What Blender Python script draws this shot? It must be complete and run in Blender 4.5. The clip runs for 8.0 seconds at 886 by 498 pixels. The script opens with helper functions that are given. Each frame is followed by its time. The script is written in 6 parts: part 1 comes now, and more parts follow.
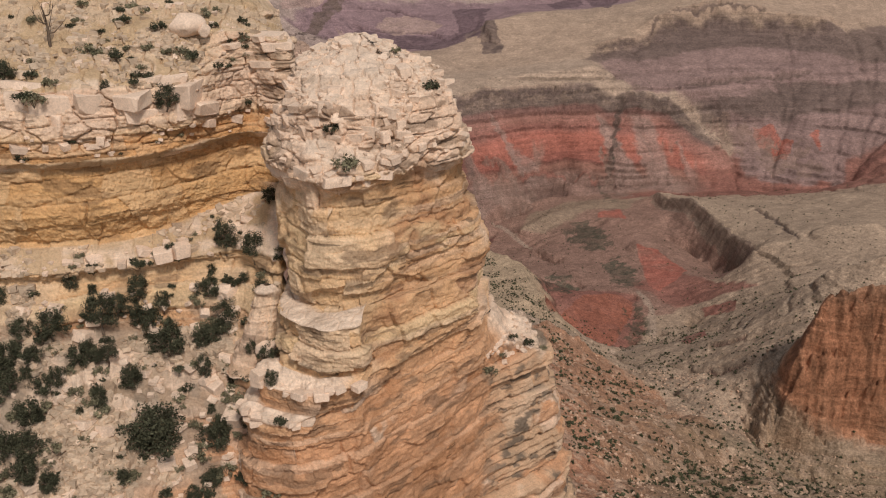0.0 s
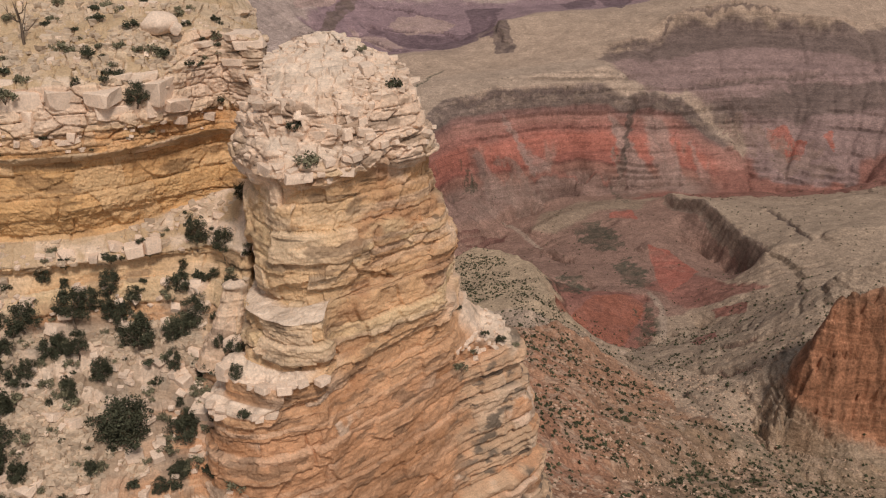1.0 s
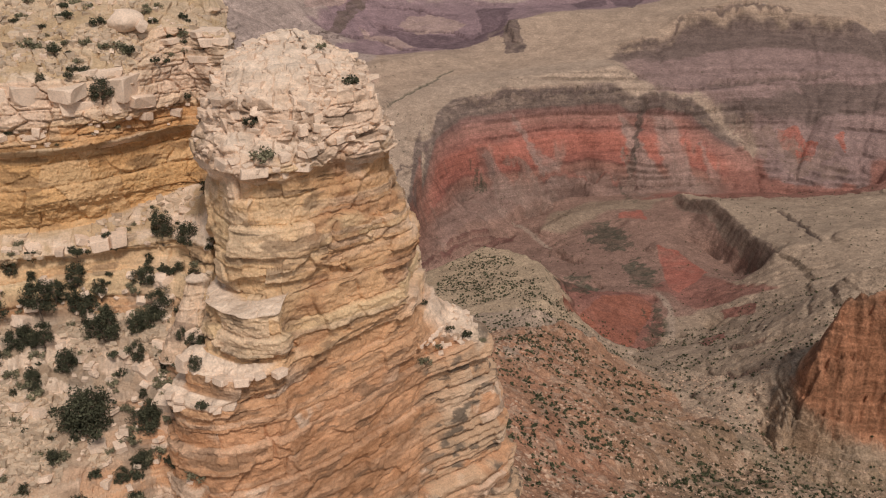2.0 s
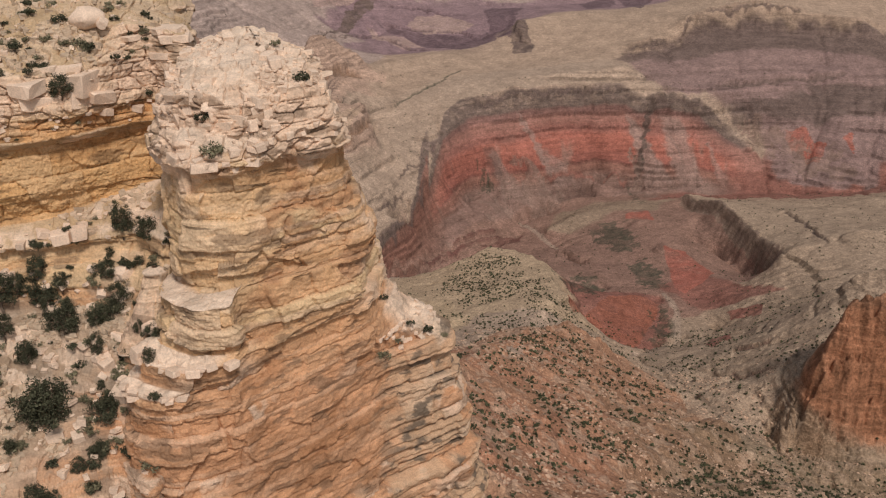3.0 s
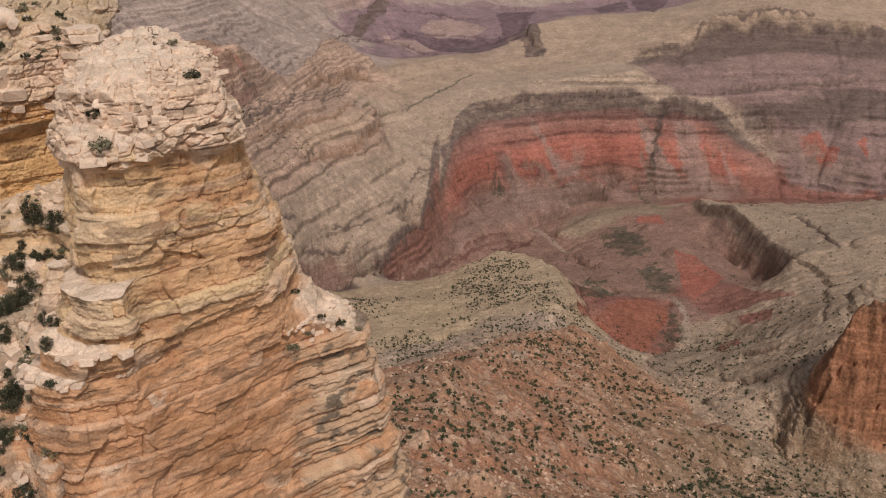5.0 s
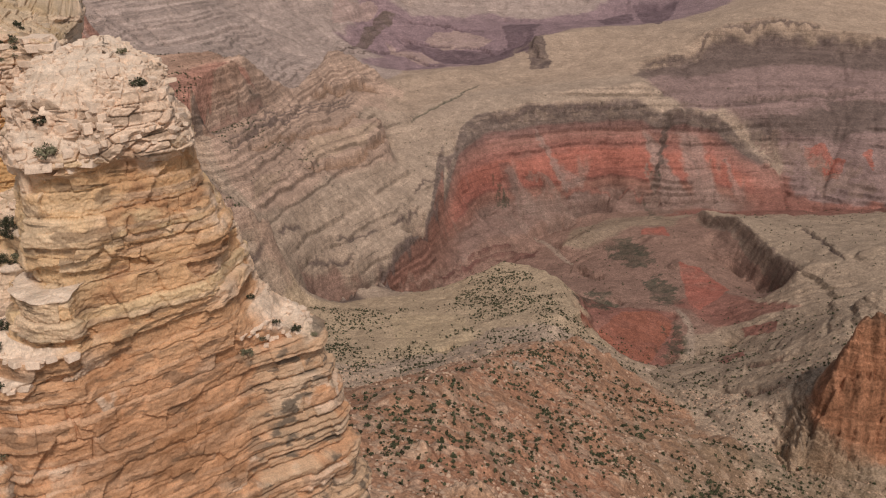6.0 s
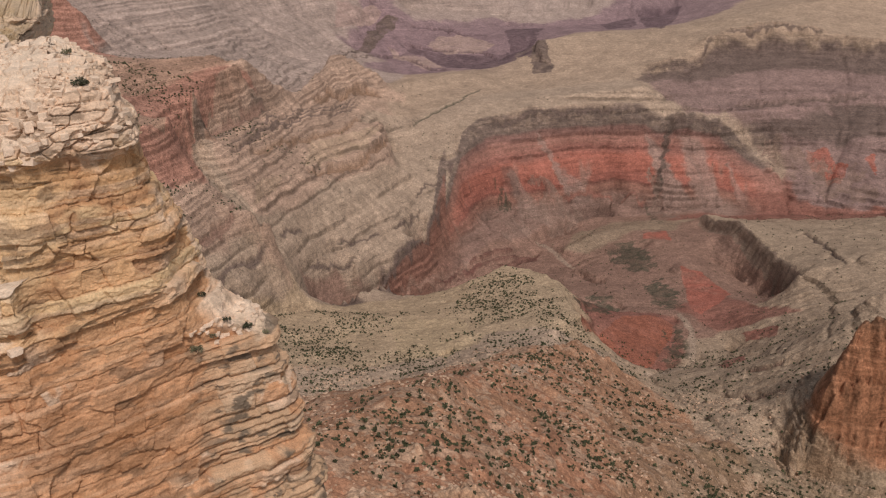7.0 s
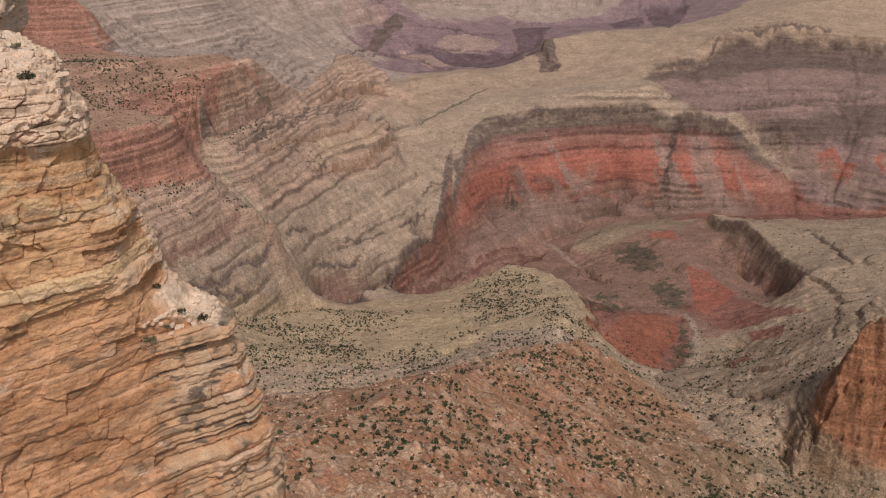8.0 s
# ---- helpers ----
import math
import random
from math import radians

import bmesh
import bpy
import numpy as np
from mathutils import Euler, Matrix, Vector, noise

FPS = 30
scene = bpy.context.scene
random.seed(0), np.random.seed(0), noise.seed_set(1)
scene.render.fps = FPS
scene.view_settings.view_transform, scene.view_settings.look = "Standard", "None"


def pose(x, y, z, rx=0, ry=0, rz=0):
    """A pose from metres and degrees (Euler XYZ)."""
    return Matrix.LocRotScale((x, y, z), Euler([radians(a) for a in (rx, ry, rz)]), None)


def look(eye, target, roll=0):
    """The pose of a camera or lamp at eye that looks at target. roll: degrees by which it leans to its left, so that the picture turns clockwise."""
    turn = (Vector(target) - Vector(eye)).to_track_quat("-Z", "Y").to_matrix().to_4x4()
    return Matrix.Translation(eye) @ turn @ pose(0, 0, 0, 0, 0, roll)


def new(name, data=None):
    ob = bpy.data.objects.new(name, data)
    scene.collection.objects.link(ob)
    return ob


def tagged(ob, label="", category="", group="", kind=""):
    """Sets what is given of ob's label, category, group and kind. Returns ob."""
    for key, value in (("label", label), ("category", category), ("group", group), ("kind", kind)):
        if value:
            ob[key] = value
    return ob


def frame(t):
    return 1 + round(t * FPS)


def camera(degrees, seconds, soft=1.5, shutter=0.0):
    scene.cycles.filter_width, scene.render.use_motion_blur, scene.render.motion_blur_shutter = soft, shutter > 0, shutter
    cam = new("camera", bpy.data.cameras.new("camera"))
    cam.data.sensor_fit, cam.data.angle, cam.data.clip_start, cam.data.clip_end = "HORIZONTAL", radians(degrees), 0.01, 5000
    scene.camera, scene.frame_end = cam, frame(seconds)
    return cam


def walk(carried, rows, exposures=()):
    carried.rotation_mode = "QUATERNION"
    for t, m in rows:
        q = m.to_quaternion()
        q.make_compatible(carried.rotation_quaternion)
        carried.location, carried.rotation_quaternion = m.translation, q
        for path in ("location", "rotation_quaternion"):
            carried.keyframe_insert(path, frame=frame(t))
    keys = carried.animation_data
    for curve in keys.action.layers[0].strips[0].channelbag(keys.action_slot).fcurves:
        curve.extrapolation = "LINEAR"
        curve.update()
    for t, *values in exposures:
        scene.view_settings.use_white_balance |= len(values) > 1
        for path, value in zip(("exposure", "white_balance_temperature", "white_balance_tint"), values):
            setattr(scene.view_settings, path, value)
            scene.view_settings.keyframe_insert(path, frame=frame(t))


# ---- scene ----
cam = camera(51.3, 8.0, soft=1.1)
PATH = [
    (0, (0.494, 3.667, 999.457), (0.508, 5.507, 998.674), 0.6),
    (0.5, (2.243, 3.294, 999.5), (2.245, 5.135, 998.717), 0.6),
    (1, (4.083, 2.938, 999.553), (4.07, 4.778, 998.769), 0.6),
    (1.5, (6.043, 2.518, 999.596), (6.018, 4.358, 998.811), 0.6),
    (3, (12.499, 1.163, 999.657), (12.445, 3.001, 998.872), 0.6),
    (3.5, (14.848, 0.751, 999.686), (14.787, 2.59, 998.903), 0.6),
    (4, (17.286, 0.323, 999.727), (17.217, 2.162, 998.944), 0.5),
    (4.5, (19.802, -0.071, 999.77), (19.725, 1.768, 998.987), 0.5),
    (6, (27.419, -1.264, 999.742), (27.318, 0.585, 998.987), 0.4),
    (6.5, (30.078, -1.688, 999.75), (29.973, 0.164, 999.002), 0.4),
    (7, (32.819, -2.168, 999.704), (32.709, -0.316, 998.957), 0.4),
    (7.5, (35.623, -2.583, 999.642), (35.504, -0.732, 998.894), 0.4),
    (8, (38.39, -2.951, 999.598), (38.262, -1.101, 998.849), 0.4),
]
walk(cam, [(t, look(eye, target, roll)) for t, eye, target, roll in PATH])

# ---- daylight under a bright, thinly overcast sky ----
SUN_ELEVATION, SUN_TURN = radians(50), radians(160)
world = bpy.data.worlds.new("overcast")
scene.world = world
world.use_nodes = True
wn = world.node_tree.nodes
sky = wn.new("ShaderNodeTexSky")
sky.sky_type = "NISHITA"
sky.sun_disc = False
sky.sun_elevation, sky.sun_rotation = SUN_ELEVATION, SUN_TURN
sky.altitude, sky.air_density, sky.dust_density, sky.ozone_density = 2000, 1.0, 4.0, 0.6
pale = wn.new("ShaderNodeHueSaturation")
pale.inputs["Saturation"].default_value = 0.22
world.node_tree.links.new(sky.outputs["Color"], pale.inputs["Color"])
world.node_tree.links.new(pale.outputs["Color"], wn["Background"].inputs["Color"])
wn["Background"].inputs["Strength"].default_value = 0.088
sun = new("sun", bpy.data.lights.new("sun", "SUN"))
sun.data.energy, sun.data.angle, sun.data.color = 2.35, radians(10), (1.0, 0.89, 0.8)
sun.matrix_world = pose(0, 0, 1400) @ pose(0, 0, 0, 0, 0, -math.degrees(SUN_TURN)) @ pose(0, 0, 0, math.degrees(SUN_ELEVATION) - 90)
scene.view_settings.exposure = 0.04

import itertools

# ---- noise and small numeric tools ----
def lattice(ix, iy, iz, seed):
    h = (ix * 374761393 + iy * 668265263 + iz * 2147483647 + seed * 974634777).astype(np.int64) & 0xFFFFFFFF
    h = ((h ^ (h >> 13)) * 1274126177) & 0xFFFFFFFF
    h = ((h ^ (h >> 16)) * 2246822519) & 0xFFFFFFFF
    return ((h ^ (h >> 15)) & 0xFFFFFF) / 16777215.0


def noise3(x, y, z, seed=0):
    """Smooth value noise, -1 to 1."""
    x, y, z = np.broadcast_arrays(x, y, z)
    fx, fy, fz = np.floor(x), np.floor(y), np.floor(z)
    ix, iy, iz = fx.astype(np.int64), fy.astype(np.int64), fz.astype(np.int64)
    u, v, w = x - fx, y - fy, z - fz
    u, v, w = u * u * (3 - 2 * u), v * v * (3 - 2 * v), w * w * (3 - 2 * w)
    out = 0
    for i in (0, 1):
        for j in (0, 1):
            a = lattice(ix + i, iy + j, iz, seed)
            b = lattice(ix + i, iy + j, iz + 1, seed)
            out = out + (u if i else 1 - u) * (v if j else 1 - v) * (a + (b - a) * w)
    return out * 2 - 1


def fbm(x, y, z, octaves=4, seed=0, gain=0.5):
    total, amp = 0, 1.0
    for k in range(octaves):
        total = total + amp * noise3(x, y, z, seed + k * 17)
        x, y, z, amp = x * 2.03 + 11.3, y * 2.03 + 5.7, z * 2.03 + 3.1, amp * gain
    return total


CHANCE = np.random.default_rng(99).random((1024, 1024))


def noise2(x, y, seed=0):
    x, y = np.broadcast_arrays(x, y)
    fx, fy = np.floor(x), np.floor(y)
    ix, iy = fx.astype(np.int64), fy.astype(np.int64)
    u, v = x - fx, y - fy
    u, v = u * u * (3 - 2 * u), v * v * (3 - 2 * v)
    ix, iy = ix + 37 * seed, iy + 101 * seed
    a, b = CHANCE[ix & 1023, iy & 1023], CHANCE[(ix + 1) & 1023, iy & 1023]
    c, d = CHANCE[ix & 1023, (iy + 1) & 1023], CHANCE[(ix + 1) & 1023, (iy + 1) & 1023]
    return ((a + (b - a) * u) * (1 - v) + (c + (d - c) * u) * v) * 2 - 1


def fbm2(x, y, octaves=4, seed=0, gain=0.5):
    total, amp = 0, 1.0
    for k in range(octaves):
        total = total + amp * noise2(x, y, seed + k * 17)
        x, y, amp = x * 2.03 + 11.3, y * 2.03 + 5.7, amp * gain
    return total


def cells(x, y, seed=0):
    """Distance to the border between the two nearest cells, and the nearest cell's own random number."""
    fx, fy = np.floor(x).astype(np.int64), np.floor(y).astype(np.int64)
    near, second = np.full(x.shape, 9.0), np.full(x.shape, 9.0)
    own = np.zeros(x.shape)
    zero = np.zeros_like(fx)
    for i in (-1, 0, 1):
        for j in (-1, 0, 1):
            a, b = fx + i, fy + j
            d = np.hypot(a + 0.1 + 0.8 * lattice(a, b, zero, seed) - x, b + 0.1 + 0.8 * lattice(a, b, zero, seed + 5) - y)
            closer = d < near
            second = np.where(closer, near, np.minimum(second, d))
            own = np.where(closer, lattice(a, b, zero, seed + 9), own)
            near = np.where(closer, d, near)
    return second - near, own


def smooth(a, b, x):
    t = np.clip((x - a) / (b - a), 0, 1)
    return t * t * (3 - 2 * t)


def grid_mesh(name, pos, closed=False):
    """A mesh of quads over an array rows x columns x 3; closed: the columns run round."""
    rows, cols = pos.shape[:2]
    idx = np.arange(rows * cols).reshape(rows, cols)
    if closed:
        idx = np.concatenate([idx, idx[:, :1]], axis=1)
    quads = np.stack([idx[:-1, :-1], idx[:-1, 1:], idx[1:, 1:], idx[1:, :-1]], -1).reshape(-1, 4)
    me = bpy.data.meshes.new(name)
    me.vertices.add(rows * cols)
    me.vertices.foreach_set("co", pos.reshape(-1).astype(np.float32))
    me.loops.add(quads.size)
    me.loops.foreach_set("vertex_index", quads.reshape(-1).astype(np.int32))
    me.polygons.add(len(quads))
    me.polygons.foreach_set("loop_start", np.arange(0, quads.size, 4, dtype=np.int32))
    me.update(calc_edges=True)
    me.polygons.foreach_set("use_smooth", np.ones(len(quads), dtype=bool))
    return me


def raw_mesh(name, verts, tris, smooth_faces=False):
    me = bpy.data.meshes.new(name)
    me.vertices.add(len(verts))
    me.vertices.foreach_set("co", np.asarray(verts, dtype=np.float32).reshape(-1))
    tris = np.asarray(tris, dtype=np.int32)
    me.loops.add(tris.size)
    me.loops.foreach_set("vertex_index", tris.reshape(-1))
    me.polygons.add(len(tris))
    me.polygons.foreach_set("loop_start", np.arange(0, tris.size, tris.shape[1], dtype=np.int32))
    me.update(calc_edges=True)
    me.polygons.foreach_set("use_smooth", np.full(len(tris), smooth_faces))
    return me


def paint(me, name, rgb):
    """Store a colour for every vertex: which rock or soil lies there."""
    col = np.ones((len(me.vertices), 4), dtype=np.float32)
    col[:, :3] = rgb.reshape(-1, 3)
    layer = me.color_attributes.new(name, "FLOAT_COLOR", "POINT")
    layer.data.foreach_set("color", col.reshape(-1))


# ---- materials ----
def material(name, colour=(0.5, 0.5, 0.5), attribute="", rough=0.93, spots=(), bump=((3.0, 0.2, 0.1),), island=0.0, shift=0.0, strata=(), partings=()):
    """Matt natural surface. spots: (scale, detail, low, high) of noises that vary the colour; bump: (scale, strength, metres); strata: (across, up, low, high) of thin flat beds; partings: (across, up, edge, low) of dark seams between beds."""
    m = bpy.data.materials.new(name)
    m.use_nodes = True
    n, l = m.node_tree.nodes, m.node_tree.links
    shader = n["Principled BSDF"]
    shader.inputs["Roughness"].default_value = rough
    shader.inputs["Specular IOR Level"].default_value = 0.15
    where = n.new("ShaderNodeNewGeometry").outputs["Position"]
    if attribute:
        a = n.new("ShaderNodeVertexColor")
        a.layer_name = attribute
        out = a.outputs["Color"]
    else:
        c = n.new("ShaderNodeRGB")
        c.outputs[0].default_value = (*colour, 1)
        out = c.outputs[0]
    for scale, detail, low, high in spots:
        t = n.new("ShaderNodeTexNoise")
        t.inputs["Scale"].default_value, t.inputs["Detail"].default_value, t.inputs["Roughness"].default_value = scale, detail, 0.62
        l.new(where, t.inputs["Vector"])
        r = n.new("ShaderNodeMapRange")
        r.inputs["From Min"].default_value, r.inputs["From Max"].default_value = 0.3, 0.7
        r.inputs["To Min"].default_value, r.inputs["To Max"].default_value = low, high
        l.new(t.outputs["Fac"], r.inputs["Value"])
        x = n.new("ShaderNodeMix")
        x.data_type, x.blend_type = "RGBA", "MULTIPLY"
        x.inputs["Factor"].default_value = 1.0
        l.new(out, x.inputs["A"])
        l.new(r.outputs["Result"], x.inputs["B"])
        out = x.outputs["Result"]
    if strata or partings:
        tilt = n.new("ShaderNodeSeparateXYZ")
        l.new(n.new("ShaderNodeNewGeometry").outputs["Normal"], tilt.inputs[0])
        flat = n.new("ShaderNodeMapRange")
        flat.inputs["From Min"].default_value, flat.inputs["From Max"].default_value = 0.96, 0.8
        l.new(tilt.outputs["Z"], flat.inputs["Value"])
    for across, up, low, high in strata:
        s = n.new("ShaderNodeMapping")
        s.inputs["Scale"].default_value = (across, across, up)
        l.new(where, s.inputs["Vector"])
        t = n.new("ShaderNodeTexNoise")
        t.inputs["Scale"].default_value, t.inputs["Detail"].default_value, t.inputs["Roughness"].default_value = 1.0, 4, 0.6
        l.new(s.outputs["Vector"], t.inputs["Vector"])
        r = n.new("ShaderNodeMapRange")
        r.inputs["From Min"].default_value, r.inputs["From Max"].default_value = 0.35, 0.6
        r.inputs["To Min"].default_value, r.inputs["To Max"].default_value = low, high
        l.new(t.outputs["Fac"], r.inputs["Value"])
        x = n.new("ShaderNodeMix")
        x.data_type, x.blend_type = "RGBA", "MULTIPLY"
        l.new(flat.outputs["Result"], x.inputs["Factor"])
        l.new(out, x.inputs["A"])
        l.new(r.outputs["Result"], x.inputs["B"])
        out = x.outputs["Result"]
    for across, up, edge, low in partings:
        s = n.new("ShaderNodeMapping")
        s.inputs["Scale"].default_value = (across, across, up)
        l.new(where, s.inputs["Vector"])
        t = n.new("ShaderNodeTexNoise")
        t.inputs["Scale"].default_value, t.inputs["Detail"].default_value, t.inputs["Roughness"].default_value = 1.0, 3, 0.55
        l.new(s.outputs["Vector"], t.inputs["Vector"])
        r = n.new("ShaderNodeMapRange")
        r.inputs["From Min"].default_value, r.inputs["From Max"].default_value = edge, edge + 0.025
        r.inputs["To Min"].default_value, r.inputs["To Max"].default_value = low, 1.0
        l.new(t.outputs["Fac"], r.inputs["Value"])
        x = n.new("ShaderNodeMix")
        x.data_type, x.blend_type = "RGBA", "MULTIPLY"
        l.new(flat.outputs["Result"], x.inputs["Factor"])
        l.new(out, x.inputs["A"])
        l.new(r.outputs["Result"], x.inputs["B"])
        out = x.outputs["Result"]
    if island or shift:
        h = n.new("ShaderNodeHueSaturation")
        r = n.new("ShaderNodeMapRange")
        amount = island or shift
        r.inputs["To Min"].default_value, r.inputs["To Max"].default_value = 1 - amount, 1 + amount
        pick = n.new("ShaderNodeNewGeometry").outputs["Random Per Island"] if island else n.new("ShaderNodeObjectInfo").outputs["Random"]
        l.new(pick, r.inputs["Value"])
        l.new(r.outputs["Result"], h.inputs["Value"])
        l.new(out, h.inputs["Color"])
        out = h.outputs["Color"]
    l.new(out, shader.inputs["Base Color"])
    normal = None
    for scale, strength, metres in bump:
        t = n.new("ShaderNodeTexNoise")
        t.inputs["Scale"].default_value, t.inputs["Detail"].default_value, t.inputs["Roughness"].default_value = scale, 5, 0.65
        l.new(where, t.inputs["Vector"])
        b = n.new("ShaderNodeBump")
        b.inputs["Strength"].default_value, b.inputs["Distance"].default_value = strength, metres
        l.new(t.outputs["Fac"], b.inputs["Height"])
        if normal:
            l.new(normal, b.inputs["Normal"])
        normal = b.outputs["Normal"]
    if normal:
        l.new(normal, shader.inputs["Normal"])
    return m


M_LAND = material("canyon_ground", attribute="geology", spots=((0.02, 6, 0.86, 1.14), (0.1, 6, 0.78, 1.2), (0.35, 6, 0.6, 1.36), (1.0, 3, 0.72, 1.25)), bump=((0.05, 0.5, 8.0), (0.3, 0.8, 2.2)), strata=((0.004, 0.1, 0.88, 1.06), (0.01, 0.35, 0.9, 1.06)), partings=((0.012, 0.25, 0.33, 0.75),))
M_ROCK = material("limestone_face", attribute="geology", spots=((0.7, 6, 0.86, 1.12), (6.0, 6, 0.8, 1.15)), bump=((1.6, 0.6, 0.3), (7.0, 0.8, 0.09), (28.0, 0.5, 0.02)), strata=((0.2, 2.6, 0.92, 1.05), (0.5, 10.0, 0.94, 1.04)), partings=((0.22, 1.7, 0.31, 0.5),))
M_BLOCK = material("pale_limestone", (0.79, 0.615, 0.48), spots=((0.9, 5, 0.84, 1.1), (7.0, 6, 0.8, 1.12)), bump=((3.0, 0.5, 0.1), (14.0, 0.5, 0.03)), shift=0.1)
M_STONES = material("loose_stones", (0.54, 0.42, 0.31), spots=((4.0, 5, 0.8, 1.15),), bump=((8.0, 0.4, 0.04),), island=0.22)
M_LEAF = material("juniper_leaves", (0.066, 0.068, 0.042), spots=((1.2, 3, 0.6, 1.4),), bump=(), island=0.35)
M_SAGE = material("sage_leaves", (0.19, 0.175, 0.11), spots=((1.2, 3, 0.7, 1.3),), bump=(), island=0.3)
M_SCRUB = material("desert_scrub", (0.078, 0.083, 0.047), spots=((0.02, 3, 0.7, 1.3),), bump=(), island=0.35)
M_TALUS = material("talus_boulders", (0.52, 0.36, 0.26), spots=((0.5, 4, 0.75, 1.2),), bump=((2.0, 0.4, 0.2),), island=0.3)
M_BARK = material("juniper_bark", (0.16, 0.12, 0.09), spots=((9.0, 4, 0.7, 1.2),), bump=((20.0, 0.6, 0.03),))

# ---- the canyon: ridges, cliff edges, benches and creeks as lines in plan, with the land stretched between them ----
MIDDLE = (19.0, 0.0)
AZ, LN0, LN1 = radians(37), math.log(250), math.log(4900)
NA, NR = 520, 1100
fixed, given_z, given_rock = np.zeros((NR, NA), bool), np.zeros((NR, NA)), np.zeros((NR, NA, 3))


def to_grid(x, y):
    dx, dy = np.asarray(x) - MIDDLE[0], np.asarray(y) - MIDDLE[1]
    return ((np.arctan2(dx, dy) + AZ) / (2 * AZ) * (NA - 1), (np.log(np.hypot(dx, dy)) - LN0) / (LN1 - LN0) * (NR - 1))


LINES = {}


def line(name, rock, *pts):
    LINES[name] = pts
    pts = np.array(pts)
    gx, gy = to_grid(pts[:, 0], pts[:, 1])
    for k in range(len(pts) - 1):
        n = int(max(abs(gx[k + 1] - gx[k]), abs(gy[k + 1] - gy[k])) * 2) + 2
        f = np.linspace(0, 1, n)
        i = np.rint(gy[k] + (gy[k + 1] - gy[k]) * f).astype(int)
        j = np.rint(gx[k] + (gx[k + 1] - gx[k]) * f).astype(int)
        ok = (i >= 0) & (i < NR) & (j >= 0) & (j < NA)
        fixed[i[ok], j[ok]] = True
        given_z[i[ok], j[ok]] = (pts[k, 2] + (pts[k + 1, 2] - pts[k, 2]) * f)[ok]
        given_rock[i[ok], j[ok]] = rock


TAN = (0.43, 0.315, 0.235)
DARK_CLIFF = (0.16, 0.115, 0.1)
RED_SHALE = (0.38, 0.14, 0.105)
DULL_RED = (0.28, 0.13, 0.102)
MAUVE = (0.28, 0.19, 0.172)
GREY_GREEN = (0.42, 0.315, 0.24)
PINK_BUFF = (0.46, 0.32, 0.245)
RED_WALL = (0.42, 0.222, 0.168)
RUSTY_TOP = (0.41, 0.262, 0.192)
# far buff and purple rock, with distance haze mixed into the colour
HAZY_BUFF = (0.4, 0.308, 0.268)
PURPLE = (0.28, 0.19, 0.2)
DRY_GRASS = (0.47, 0.35, 0.24)
ORANGE_TALUS = (0.385, 0.215, 0.135)
BROWN = (0.295, 0.182, 0.142)
# dark brush, and the shade painted on gully sides and a hill flank
SCRUB_AND_SHADE = (0.075, 0.075, 0.053)
BUFF_SLOPE = (0.4, 0.298, 0.218)
RUST_CLIFF = (0.37, 0.175, 0.1)
OLIVE = (0.32, 0.235, 0.17)
SAND = (0.42, 0.32, 0.25)
PINK_SHALE = (0.34, 0.175, 0.14)

line("front_bottom", ORANGE_TALUS, (-75.5, 300.0, 759.2), (-56.6, 400.0, 689.9), (-15.2, 410.0, 684.9), (18.7, 425.0, 675.7), (86.6, 520.0, 608.1), (136.0, 590.0, 558.3), (226.7, 690.0, 488.4), (294, 760, 440))
line("front_mid", ORANGE_TALUS, (-43.4, 470.0, 672.3), (-16.7, 480.0, 671.1), (15.4, 486.0, 666.4), (47.5, 520.0, 629.7), (90.3, 570.0, 586.8), (138.1, 611.0, 559.9), (189.2, 690.0, 517.5), (233, 763, 482), (280, 830, 452))
line("front_up", ORANGE_TALUS, (0.1, 540.0, 656.8), (20.5, 659.0, 608.6), (47.6, 640.0, 604.4), (97.3, 680.0, 559.8), (163, 800, 499), (237, 950, 423))
line("crest", ORANGE_TALUS, (-98.0, 420.0, 703.4), (-79.9, 450.0, 693.8), (-62.5, 500.0, 678.7), (-46.6, 540.0, 667.9), (-28.8, 590.0, 650.7), (-5.8, 620.0, 640.3), (22, 720, 595), (67, 880, 521), (105, 960, 497), (139, 1010, 485), (177, 1030, 449), (221, 1060, 389))
line("valley_back", GREY_GREEN, (-377, 1000, 428), (-288, 1030, 373), (-211, 960, 390), (-161, 960, 397), (-129, 1002, 392), (-100, 1080, 372), (-51, 1140, 361), (12, 1150, 381), (76, 1180, 386), (125, 1200, 396))
line("saddle_mid", DRY_GRASS, (-398, 1060, 436), (-323, 1160, 370), (-250, 1280, 320), (-157, 1260, 334), (-74, 1318, 328), (7, 1330, 341), (78, 1310, 359), (137, 1270, 381))
line("saddle_edge", DRY_GRASS, (-412, 1100, 437), (-402, 1160, 410), (-363, 1270, 358), (-326, 1370, 321), (-281, 1430, 301), (-203, 1440, 299), (-126, 1460, 295), (-49, 1500, 292), (-16, 1560, 296), (51, 1640, 311), (104, 1590, 322), (151, 1500, 335), (173, 1330, 358))
line("gorge_floor", BROWN, (-290, 1495, 273), (-246, 1560, 223), (-180, 1640, 205), (-107, 1710, 183), (-30, 1810, 164), (55, 1950, 160), (135, 2050, 164))
CREEK = ((361, 2280, 165), (253, 2210, 169), (172, 2150, 173), (138, 2100, 173), (172, 2058, 175), (207, 1930, 181), (245, 1800, 205), (274, 1671, 247), (281, 1620, 243), (330, 1590, 247), (382, 1560, 255), (387, 1470, 249), (370, 1390, 247), (330, 1340, 257), (273, 1270, 284), (275, 1140, 336), (299, 980, 392), (314, 860, 426), (335, 790, 435), (345, 750, 439))
